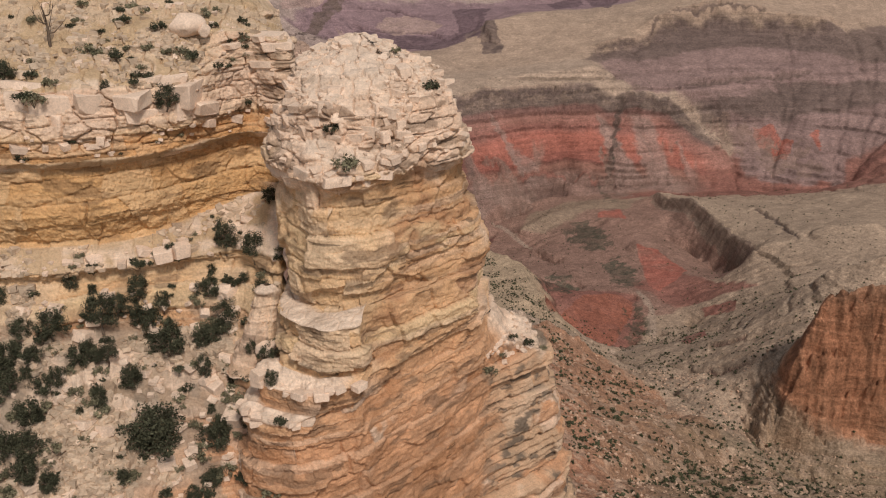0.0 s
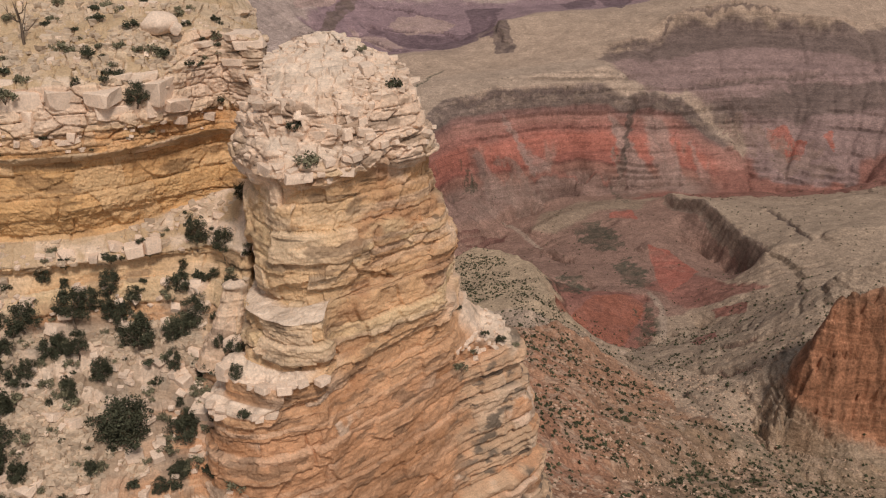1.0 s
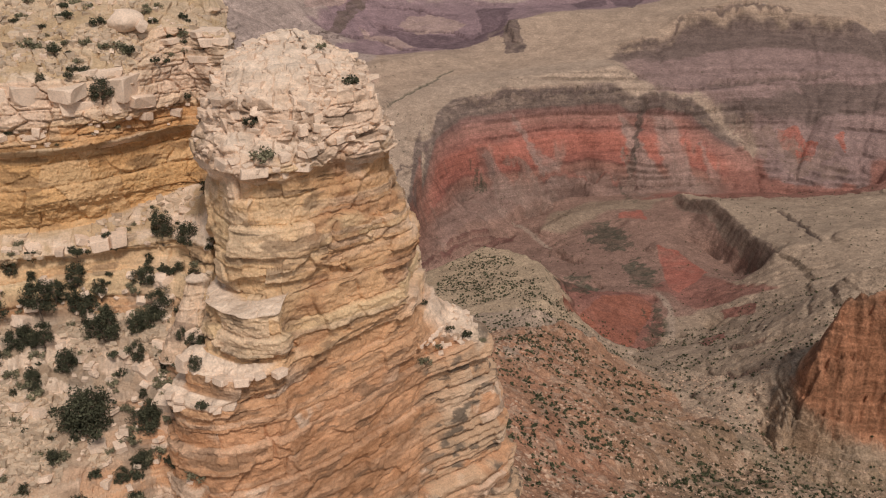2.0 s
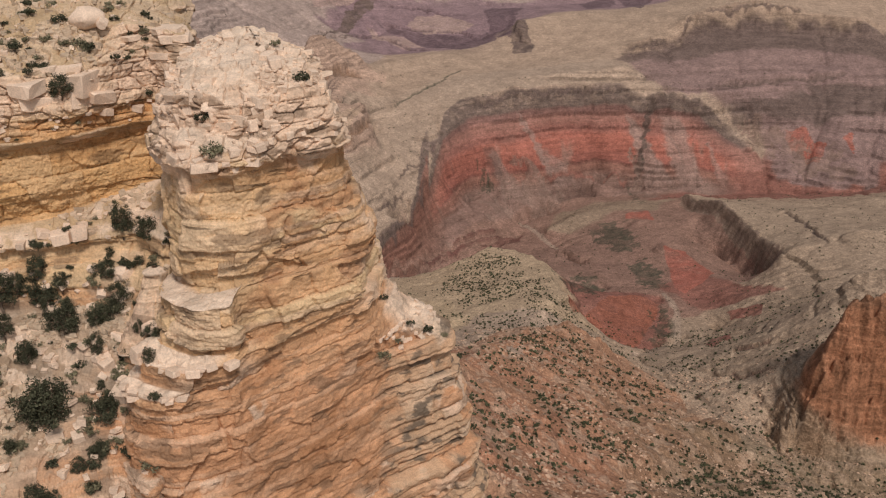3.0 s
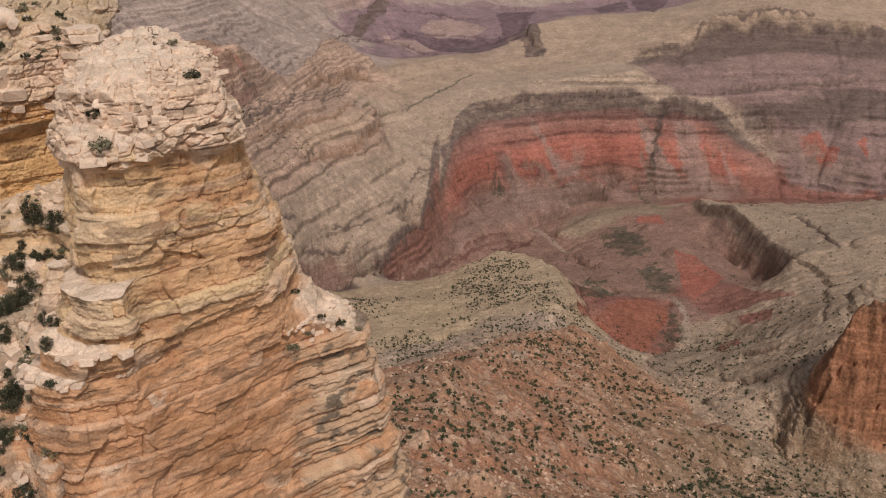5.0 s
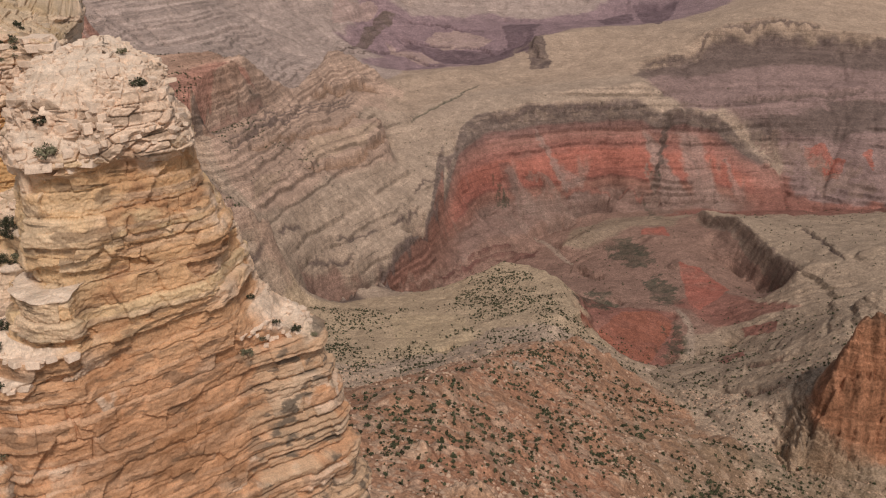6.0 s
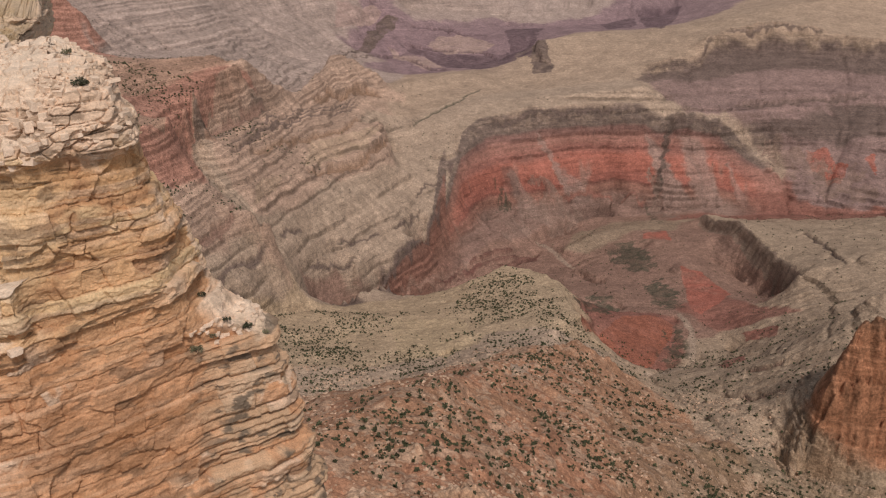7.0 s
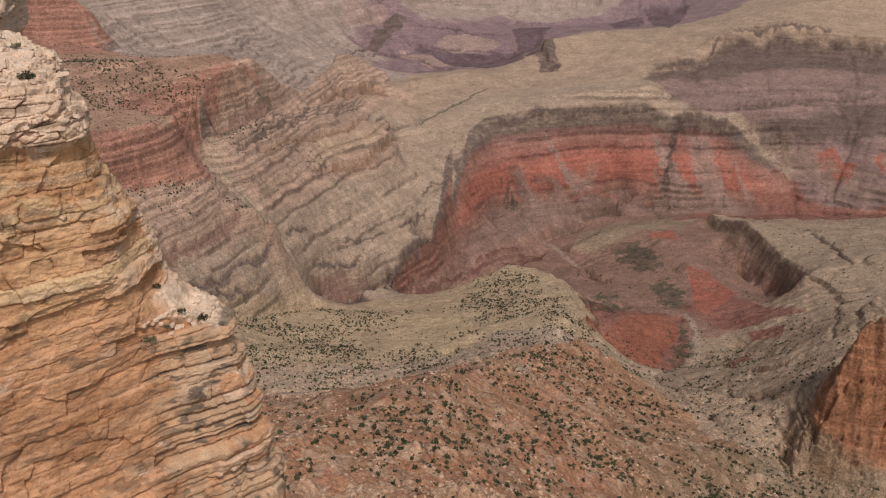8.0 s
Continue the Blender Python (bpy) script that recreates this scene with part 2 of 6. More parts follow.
line("creek", BROWN, *CREEK[:12])
line("wash", BUFF_SLOPE, *CREEK[11:])
line("red_hill_top", DULL_RED, (203, 1480, 280), (268, 1520, 268), (330, 1530, 261), (369, 1540, 244))
line("red_hill_foot", DULL_RED, (182, 1400, 287), (224, 1380, 262), (267, 1340, 254), (340, 1390, 237))
line("loop_floor", BROWN, (164, 1640, 237), (205, 1600, 236), (270, 1610, 234))
line("hill_a_top", OLIVE, (198, 2010, 197), (265, 2050, 219), (350, 2100, 224), (426, 2080, 234))
line("hill_a_foot", BROWN, (215, 1880, 203), (280, 1800, 217), (344, 1760, 227), (373, 1660, 236))
line("cliff_loop_foot", BROWN, (431, 1950, 243), (517, 2072, 241), (556, 1912, 277), (569, 1799, 274), (580, 1720, 268), (583, 1596, 305), (578, 1556, 322))
line("hill_b_foot", BROWN, (423, 1800, 251), (495, 1880, 235), (538, 1820, 231), (569, 1710, 230), (578, 1610, 253))
line("hill_b_base", DULL_RED, (397, 1590, 252), (428, 1560, 251), (464, 1500, 265))
line("ridge_back", BUFF_SLOPE, (524, 2090, 262), (602, 2060, 262), (687, 2040, 265), (803, 1978, 282), (909, 1950, 312))
line("ridge_back_foot", DULL_RED, (515, 2200, 215), (619, 2230, 211), (767, 2260, 209), (904, 2250, 210), (1058, 2230, 229))
line("right_shelf", BUFF_SLOPE, (577, 1560, 347), (634, 1560, 360), (708, 1560, 385), (802, 1560, 399))
line("right_slope", BUFF_SLOPE, (442, 1434, 248), (441, 1244, 331), (483, 1240, 373), (514, 1171, 445), (543, 1150, 490), (611, 1120, 522))
line("right_low", BUFF_SLOPE, (331, 1150, 333), (354, 1090, 360), (375, 1020, 403), (397, 990, 430))
line("cliff_right_top", ORANGE_TALUS, (515, 900, 590), (449, 915, 569), (431, 915, 563), (421, 910, 542), (410, 900, 519), (398, 893, 484), (391, 890, 468))
line("cliff_right_base", RUST_CLIFF, (540, 865, 399), (459, 868, 418), (435, 868, 427), (412, 872, 434), (397, 880, 446), (387, 886, 458))
line("right_ledge", BUFF_SLOPE, (384, 960, 440), (373, 920, 419), (374, 895, 406), (386, 870, 401), (412, 855, 399), (448, 840, 397), (526, 830, 395))
line("right_gully", BUFF_SLOPE, (351, 910, 414), (350, 870, 404), (353, 828, 398), (392, 812, 384), (470, 794, 374))
line("tapeats_edge", GREY_GREEN, (-302, 1465, 325), (-263, 1490, 292), (-229, 1540, 297), (-196, 1560, 278), (-193, 1600, 289), (-170, 1660, 294), (-135, 1760, 304), (-103, 1870, 315), (-80, 1990, 327), (-76, 2040, 338), (-102, 2090, 370), (-90, 2150, 392), (-53, 2210, 415), (-16, 2280, 431), (43, 2320, 440), (159, 2360, 445), (279, 2400, 445), (422, 2430, 447), (461, 2430, 416), (536, 2440, 423), (627, 2440, 402), (688, 2420, 348), (783, 2420, 296))
line("tapeats_foot", DARK_CLIFF, (-298, 1472, 303), (-255, 1500, 275), (-203, 1572, 252), (-179, 1640, 254), (-152, 1700, 266), (-120, 1790, 274), (-92, 1895, 280), (-70, 2005, 295), (-54, 2055, 320), (-76, 2090, 357), (-62, 2140, 377), (-31, 2190, 400), (2, 2255, 397), (74, 2290, 390), (191, 2330, 375), (310, 2360, 370), (417, 2390, 357), (470, 2390, 335), (551, 2410, 370), (642, 2410, 342), (716, 2390, 303))
line("red_slope_mid", DULL_RED, (-44, 2070, 277), (8, 2150, 290), (120, 2210, 281), (249, 2245, 274), (396, 2275, 261), (498, 2290, 259), (604, 2310, 248), (734, 2310, 237), (790, 2330, 232))
line("red_slope_foot", BROWN, (-139, 1800, 230), (-49, 1930, 206), (26, 2010, 205), (107, 2080, 195), (135, 2130, 199), (208, 2190, 201), (338, 2230, 206), (465, 2230, 210), (525, 2250, 213))
line("mesa_front", GREY_GREEN, (-227, 2150, 405), (-184, 2000, 381), (-148, 2180, 399), (-98, 2260, 430), (-31, 2380, 454), (131, 2420, 464), (340, 2450, 477), (428, 2500, 484))
line("mesa_mid", TAN, (-221, 2350, 442), (-127, 2480, 460), (-6, 2560, 462), (137, 2600, 456), (331, 2680, 493), (448, 2720, 504))
line("mesa_back", TAN, (-262, 2450, 479), (-178, 2530, 480), (-73, 2640, 483), (24, 2640, 465), (122, 2700, 472), (157, 2800, 492), (150, 2900, 526), (322, 3000, 548), (479, 2980, 542), (634, 2980, 569), (802, 3050, 602), (1002, 3150, 627), (1248, 3200, 652))
line("mesa_behind", PURPLE, (-265, 2750, 442), (-135, 2850, 454), (39, 2950, 462), (120, 3050, 482), (151, 3200, 515), (345, 3250, 524), (517, 3250, 523), (619, 3300, 536))
line("upper_edge", TAN, (439, 2650, 501), (523, 2690, 514), (611, 2740, 528), (641, 2774, 573), (745, 2800, 594), (864, 2830, 608), (1021, 2800, 582), (1143, 2780, 572))
line("upper_foot", DARK_CLIFF, (455, 2640, 479), (626, 2720, 504), (747, 2770, 525), (861, 2780, 534), (1019, 2760, 516), (1155, 2740, 514))
line("purple_mid", MAUVE, (508, 2560, 457), (657, 2540, 449), (822, 2600, 471), (988, 2640, 466), (1097, 2600, 461))
line("purple_edge", MAUVE, (555, 2470, 432), (689, 2470, 427), (836, 2520, 427), (968, 2570, 449), (1084, 2560, 454))
line("purple_foot", DARK_CLIFF, (720, 2450, 379), (846, 2480, 382), (961, 2530, 412), (1080, 2530, 414))
line("right_red", MAUVE, (857, 2430, 314), (918, 2380, 292))
line("right_wash", MAUVE, (838, 2330, 248), (931, 2260, 230), (1033, 2240, 240))
line("cirque_gully", GREY_GREEN, (-513, 1560, 574), (-480, 1510, 543), (-433, 1460, 509), (-373, 1440, 455), (-338, 1468, 411), (-304, 1475, 340))
line("left_slope", GREY_GREEN, (-375, 1370, 433), (-344, 1470, 405), (-308, 1580, 374), (-279, 1734, 415), (-217, 1860, 385), (-153, 1950, 358))
line("ledge_low", PINK_BUFF, (-504, 1120, 521), (-468, 1190, 516), (-442, 1280, 504), (-417, 1385, 500), (-369, 1415, 494), (-342, 1435, 465))
line("ledge_low_foot", PINK_BUFF, (-496, 1115, 503), (-460, 1185, 496), (-432, 1272, 489), (-410, 1375, 485), (-363, 1405, 475))
line("redwall_top", RUSTY_TOP, (-638, 1240, 647), (-585, 1290, 646), (-527, 1360, 638), (-499, 1420, 637), (-506, 1510, 650), (-494, 1640, 665), (-474, 1760, 677))
line("redwall_foot", RED_WALL, (-628, 1260, 555), (-554, 1290, 556), (-490, 1360, 559), (-464, 1420, 558), (-517, 1540, 569), (-518, 1580, 590), (-502, 1690, 623), (-476, 1800, 645))
line("bench_left", PINK_BUFF, (-577, 1200, 538), (-518, 1240, 543), (-464, 1330, 537), (-430, 1420, 522))
line("red_top", RUSTY_TOP, (-780, 1430, 700), (-713, 1550, 697), (-673, 1620, 683), (-613, 1740, 672), (-519, 1800, 675))
line("layer_mid", PINK_BUFF, (-435, 1545, 544), (-401, 1740, 524), (-364, 1890, 504), (-280, 1970, 479), (-231, 2080, 472))
line("layer_foot", PINK_BUFF, (-399, 1510, 494), (-348, 1690, 471), (-307, 1830, 442), (-246, 1900, 448), (-211, 2020, 454))
line("crest_left", PINK_BUFF, (-483, 1790, 674), (-457, 1860, 639), (-442, 1930, 584), (-416, 2030, 554), (-400, 2150, 566), (-391, 2330, 578), (-345, 2400, 558), (-276, 2440, 504))
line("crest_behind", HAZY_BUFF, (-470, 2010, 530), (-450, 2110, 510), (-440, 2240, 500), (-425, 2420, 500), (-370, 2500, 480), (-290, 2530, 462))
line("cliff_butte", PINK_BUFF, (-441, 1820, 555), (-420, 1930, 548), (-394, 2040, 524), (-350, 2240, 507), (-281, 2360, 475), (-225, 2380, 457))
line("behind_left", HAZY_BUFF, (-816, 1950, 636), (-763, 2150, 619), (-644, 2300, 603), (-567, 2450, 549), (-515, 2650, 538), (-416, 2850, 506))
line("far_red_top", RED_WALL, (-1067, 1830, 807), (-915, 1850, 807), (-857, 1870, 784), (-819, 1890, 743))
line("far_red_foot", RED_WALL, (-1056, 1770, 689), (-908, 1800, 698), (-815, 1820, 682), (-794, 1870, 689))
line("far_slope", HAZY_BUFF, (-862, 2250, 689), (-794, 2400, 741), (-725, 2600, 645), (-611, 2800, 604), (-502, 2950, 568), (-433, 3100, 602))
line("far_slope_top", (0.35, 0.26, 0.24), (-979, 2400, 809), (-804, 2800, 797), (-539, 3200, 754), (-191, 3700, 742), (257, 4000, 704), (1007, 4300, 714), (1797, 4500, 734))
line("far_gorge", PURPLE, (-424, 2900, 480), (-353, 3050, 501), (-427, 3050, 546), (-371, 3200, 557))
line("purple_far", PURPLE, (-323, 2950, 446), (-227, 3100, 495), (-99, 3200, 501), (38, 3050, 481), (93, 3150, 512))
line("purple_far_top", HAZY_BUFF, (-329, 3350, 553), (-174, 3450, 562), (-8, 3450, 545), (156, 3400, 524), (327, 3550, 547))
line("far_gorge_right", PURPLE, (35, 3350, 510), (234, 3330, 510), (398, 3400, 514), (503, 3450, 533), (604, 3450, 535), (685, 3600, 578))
line("tapeats_inner", GREY_GREEN, (-228, 1600, 311), (-189, 1720, 312), (-152, 1815, 327), (-122, 1950, 346), (-122, 2030, 374))
line("red_band_low", DULL_RED, (-3, 2100, 220), (50, 2170, 248), (193, 2230, 255), (339, 2265, 240), (427, 2260, 214), (574, 2290, 220), (718, 2290, 209))
line("red_band_high", PINK_SHALE, (-35, 2150, 361), (18, 2235, 367), (118, 2275, 358), (249, 2310, 347), (384, 2345, 330), (578, 2365, 314), (712, 2365, 287))
line("hill_a_dark", BROWN, (284, 1960, 206), (336, 1980, 214), (388, 1990, 218))
line("hill_a_red", BROWN, (368, 2040, 230), (418, 2030, 236), (474, 1985, 244))
line("red_hill_dark", DULL_RED, (350, 1480, 242), (358, 1430, 241))
line("redwall_face", RED_WALL, (-567, 1275, 605), (-527, 1325, 600), (-488, 1390, 598), (-515, 1545, 609), (-504, 1665, 638))
line("cliff_right_face", RUST_CLIFF, (454, 890, 492), (425, 888, 492), (409, 884, 471))
line("slope_low_left", GREY_GREEN, (-440, 1190, 468), (-389, 1290, 437), (-355, 1320, 396), (-330, 1395, 342))
line("saddle_low", DRY_GRASS, (-112, 1180, 355), (-30, 1200, 352))
line("cirque_wall", PINK_BUFF, (-500, 1580, 564), (-468, 1670, 572), (-431, 1780, 559))
line("far_bench", HAZY_BUFF, (-800, 1860, 656), (-721, 1900, 644))
line("right_red_b", MAUVE, (995, 2370, 325), (1064, 2360, 314))
line("red_between", MAUVE, (800, 2450, 338), (876, 2370, 267), (960, 2320, 263))
line("cliff_loop_edge", BUFF_SLOPE, (525, 2085, 265), (568, 1925, 305), (583, 1810, 307), (595, 1730, 304), (597, 1600, 337), (589, 1560, 334))
line("cliff_foot_apron", BUFF_SLOPE, (373, 884, 453), (391, 872, 429), (417, 862, 420), (450, 852, 410), (531, 845, 399))
line("red_upper", PINK_SHALE, (-66, 2085, 345), (-22, 2170, 355), (47, 2225, 351), (192, 2300, 333), (325, 2330, 322), (400, 2345, 311))
line("red_upper_b", PINK_SHALE, (508, 2340, 312), (608, 2365, 305), (695, 2350, 281), (769, 2345, 257))
line("fan", MAUVE, (450, 2385, 340), (437, 2335, 296), (453, 2290, 250), (480, 2235, 206))
line("fan_b", PINK_SHALE, (81, 2255, 367), (126, 2232, 319), (169, 2225, 285))


def ring_line(r, z):
    """The same height all along one distance from the middle."""
    a = np.linspace(-AZ, AZ, 60)
    line("ring", BUFF_SLOPE, *zip(MIDDLE[0] + r * np.sin(a), MIDDLE[1] + r * np.cos(a), 0 * a + z))


for r, z in ((252, 772), (300, 735), (4880, 760)):
    ring_line(r, z)


def stretch(fix, val, levels=6):
    """Heights between the lines, coarse to fine."""
    pyramid = [(fix, val)]
    for _ in range(levels):
        f, v = pyramid[-1]
        h, w = (f.shape[0] + 1) // 2 * 2, (f.shape[1] + 1) // 2 * 2
        f2, v2 = np.zeros((h, w)), np.zeros((h, w))
        f2[:f.shape[0], :f.shape[1]], v2[:f.shape[0], :f.shape[1]] = f, np.where(f, v, 0)
        n = f2.reshape(h // 2, 2, w // 2, 2).sum((1, 3))
        s = v2.reshape(h // 2, 2, w // 2, 2).sum((1, 3))
        pyramid.append((n > 0, s / np.maximum(n, 1)))
    z = None
    for f, v in reversed(pyramid):
        if z is None:
            z = np.full(f.shape, v[f].mean())
        else:
            z = np.repeat(np.repeat(z, 2, 0), 2, 1)[:f.shape[0], :f.shape[1]]
        for _ in range(160):
            z = np.where(f, v, z)
            p = np.pad(z, 1, mode="edge")
            z = (p[:-2, 1:-1] + p[2:, 1:-1] + p[1:-1, :-2] + p[1:-1, 2:]) * 0.25
        z = np.where(f, v, z)
    return z


def soften(z, n):
    for _ in range(n):
        p = np.pad(z, 1, mode="edge")
        z = 0.5 * z + 0.125 * (p[:-2, 1:-1] + p[2:, 1:-1] + p[1:-1, :-2] + p[1:-1, 2:])
    return z


def sample(field, gx, gy):
    gx, gy = np.clip(gx, 0, NA - 1.001), np.clip(gy, 0, NR - 1.001)
    j, i = gx.astype(int), gy.astype(int)
    u, v = gx - j, gy - i
    return (field[i, j] * (1 - u) + field[i, j + 1] * u) * (1 - v) + (field[i + 1, j] * (1 - u) + field[i + 1, j + 1] * u) * v


def nearest(fix, val):
    """Every spot takes the rock of the line that lies nearest to it."""
    h, w = fix.shape
    far = 10 ** 6
    i, j = np.where(fix, np.arange(h)[:, None], far), np.where(fix, np.arange(w)[None], far)
    hi, wj = np.arange(h)[:, None], np.arange(w)[None]
    step = 256
    while step:
        for di, dj in itertools.product((-step, 0, step), (-step, 0, step)):
            a, b = np.clip(np.arange(h) + di, 0, h - 1), np.clip(np.arange(w) + dj, 0, w - 1)
            ci, cj = i[a][:, b], j[a][:, b]
            better = (ci - hi) ** 2 + (cj - wj) ** 2 < (i - hi) ** 2 + (j - wj) ** 2
            i, j = np.where(better, ci, i), np.where(better, cj, j)
        step //= 2
    return val[np.clip(i, 0, h - 1), np.clip(j, 0, w - 1)]


crisp = nearest(fixed, given_rock)
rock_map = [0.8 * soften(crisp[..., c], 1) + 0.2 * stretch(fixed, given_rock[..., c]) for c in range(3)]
base_z = soften(stretch(fixed, given_z), 2)
ga, gr = np.meshgrid(np.linspace(-AZ, AZ, NA), np.exp(np.linspace(LN0, LN1, NR)))
cell = gr * (LN1 - LN0) / (NR - 1)
slope = soften(np.hypot(np.gradient(base_z, axis=1), np.gradient(base_z, axis=0)) / cell, 4)
calm = soften(base_z, 20)
jj, ii = np.meshgrid(np.arange(NA, dtype=float), np.arange(NR, dtype=float))


def runoff(z, drops, steps, seed):
    """Let rain run down the land: how much water passes each spot."""
    north, east = np.gradient(z)
    s = np.hypot(east, north) + 1e-6
    go = smooth(0.01, 0.06, s / cell) / s
    ux, uy = (-east * go).astype(np.float32).ravel(), (-north * go).astype(np.float32).ravel()
    r = np.random.default_rng(seed)
    x, y = r.uniform(1, NA - 2, drops).astype(np.float32), r.uniform(1, NR - 2, drops).astype(np.float32)
    count = np.zeros(NR * NA)
    for _ in range(steps):
        at = (y + 0.5).astype(np.int32) * NA + (x + 0.5).astype(np.int32)
        count += np.bincount(at, minlength=NR * NA)
        x, y = np.clip(x + ux[at], 0, NA - 1.6), np.clip(y + uy[at], 0, NR - 1.6)
    return np.clip(np.log((count.reshape(NR, NA) + 1) / (drops * steps / (NR * NA) + 1)), 0, 2.5)


# gullies: two rains, the second on the land that the first has cut
uneven = base_z + cell * (1.3 * fbm2(jj / 9, ii / 9, 3, 41) + 1.0 * fbm2(jj / 26, ii / 26, 2, 43)) * np.clip(slope, 0.05, 0.8)
cut_in = smooth(0.1, 0.4, slope) * smooth(600, 1000, gr) * np.where((ga < radians(-3)) & (base_z < 480), 0.45, 1.0)
gully = soften(runoff(uneven, 170000, 46, 7), 1)
uneven = uneven - 0.4 * cell * gully * cut_in
gully = 0.6 * gully + 0.7 * runoff(uneven, 170000, 46, 8)
gully = soften(gully, 1)
relief = base_z + (uneven - base_z) * cut_in - 0.35 * cell * gully * cut_in


def crumbled(X, Y, R, gx, gy):
    """Cliff edges crumble in and out; gentle slopes hardly do."""
    wide = np.where(R < 1200, 13.0, 24.0)
    bold = (0.25 + 0.75 * smooth(0.7, 1.5, sample(slope, gx, gy))) * np.where((R < 1200) & (X > 380), 2.0, 1.0)
    return gy + bold * (0.0030 * fbm2(X / wide, Y / wide, 3, 171, 0.6) + 0.003 * noise2(X / 75, Y / 75, 173)) * smooth(500, 800, R) * (NR - 1) / (LN1 - LN0)


# the sheet itself: fine where the canyon opens ahead, with most cuts where it stands steep, coarse all round and behind
az_fine = np.linspace(-radians(31.5), radians(28.5), 800)
az_rest = radians(28.5) + (2 * np.pi - radians(60)) * np.linspace(0, 1, 50)[1:-1]
azs = np.concatenate([az_fine, az_rest])
NEAR_ROWS = np.exp(np.linspace(math.log(0.02), math.log(380), 34))
FAR_ROWS = np.exp(np.linspace(math.log(3540), math.log(4900), 36))
CUTS = 960


def cut_rows():
    lr = np.linspace(math.log(384), math.log(3500), 1500)
    a, r = np.meshgrid(az_fine, np.exp(lr))
    x, y = MIDDLE[0] + r * np.sin(a), MIDDLE[1] + r * np.cos(a)
    gx, gy = (a + AZ) / (2 * AZ) * (NA - 1), (np.log(r) - LN0) / (LN1 - LN0) * (NR - 1)
    up = np.arctan2(sample(relief, gx, crumbled(x, y, r, gx, gy)) - 1000, r)
    step = np.diff(up, axis=0)
    s = np.concatenate([np.zeros((1, len(az_fine))), np.cumsum(np.where(step > 0, step, -0.35 * step) + 0.1 * (lr[1] - lr[0]), axis=0)])
    for _ in range(6):
        p = np.pad(s, ((0, 0), (1, 1)), mode="edge")
        s = 0.5 * s + 0.25 * (p[:, 2:] + p[:, :-2])
    return np.exp(np.stack([np.interp(np.linspace(0, s[-1, k], CUTS), s[:, k], lr) for k in range(len(az_fine))], -1))


middle_rows = cut_rows()
ease = np.linspace(0, 1, len(az_rest) + 2)[1:-1]
middle_rows = np.concatenate([middle_rows, middle_rows[:, -1:] * (1 - ease) + middle_rows[:, :1] * ease], 1)
R = np.concatenate([np.repeat(NEAR_ROWS[:, None], len(azs), 1), middle_rows, np.repeat(FAR_ROWS[:, None], len(azs), 1)])
A = np.repeat(azs[None], len(R), 0)


CRAGS = []


def crag(height, rock, *pts):
    """A ledge: a small cliff along a line in plan, its drop on the downhill side."""
    CRAGS.append((height, rock, np.array(pts, float)))


DARK_PURPLE = (0.15, 0.1, 0.11)
BROWN_CLIFF = (0.3, 0.19, 0.13)
BUFF_CLIFF = (0.38, 0.265, 0.18)
crag(10, BROWN, (-463, 1177), (-435, 1256), (-409, 1354), (-385, 1474))
crag(6, DARK_CLIFF, (-421, 1202), (-397, 1259), (-377, 1341), (-341, 1427))
crag(4, DARK_CLIFF, (-410, 1202), (-390, 1260), (-362, 1312))
crag(4, DARK_CLIFF, (-347, 1492), (-322, 1576))
crag(4, DARK_CLIFF, (-309, 1532), (-290, 1564), (-232, 1633))
crag(4, DARK_CLIFF, (-271, 1622), (-228, 1679), (-191, 1745))
crag(4, DARK_CLIFF, (-182, 1769), (-153, 1823), (-134, 1885))
crag(14, BROWN_CLIFF, (-347, 1688), (-305, 1821), (-255, 1883), (-222, 1988), (-232, 2199))
crag(10, BROWN_CLIFF, (-425, 1583), (-400, 1736), (-359, 1865), (-303, 1959), (-287, 2144))
crag(5, DARK_CLIFF, (-454, 1545), (-434, 1658), (-411, 1790), (-388, 1923), (-342, 2038), (-307, 2286))
crag(5, DARK_CLIFF, (-460, 1552), (-439, 1677), (-419, 1822), (-393, 1978), (-352, 2098), (-322, 2289))
crag(4, DARK_CLIFF, (-444, 1617), (-413, 1796), (-392, 1944), (-347, 2070), (-314, 2289))
crag(14, BROWN_CLIFF, (-400, 2051), (-368, 2189), (-330, 2298), (-275, 2376))
crag(5, SCRUB_AND_SHADE, (-189, 2208), (-130, 2319), (-76, 2398), (-2, 2540))
crag(12, BROWN, (-500, 1542), (-480, 1641), (-451, 1730), (-436, 1858))
crag(4, DARK_CLIFF, (-149, 1911), (-118, 1985), (-95, 2029))
crag(9, BROWN, (-170, 1658), (-100, 1763), (-34, 1902), (33, 1980), (114, 2043))
crag(6, BROWN, (-109, 1729), (-44, 1849), (28, 1952), (93, 2015))
crag(8, DARK_PURPLE, (-327, 2992), (-207, 2876), (-85, 2730))
crag(8, DARK_PURPLE, (-311, 3095), (-164, 3019), (-16, 3010), (73, 2889))
crag(8, DARK_PURPLE, (-291, 3185), (-158, 3221), (-2, 3182))
crag(12, DARK_CLIFF, (648, 2492), (809, 2539), (969, 2573), (1060, 2580))
crag(7, DARK_CLIFF, (676, 2025), (695, 1838), (691, 1697), (655, 1532))
crag(5, BROWN, (332, 1160), (392, 1161), (428, 1116), (480, 1111))
crag(5, BROWN, (308, 1022), (368, 1067), (394, 1000))
crag(7, BUFF_CLIFF, (381, 944), (367, 875), (395, 864), (438, 848))
crag(7, BUFF_CLIFF, (370, 919), (354, 839), (371, 808))
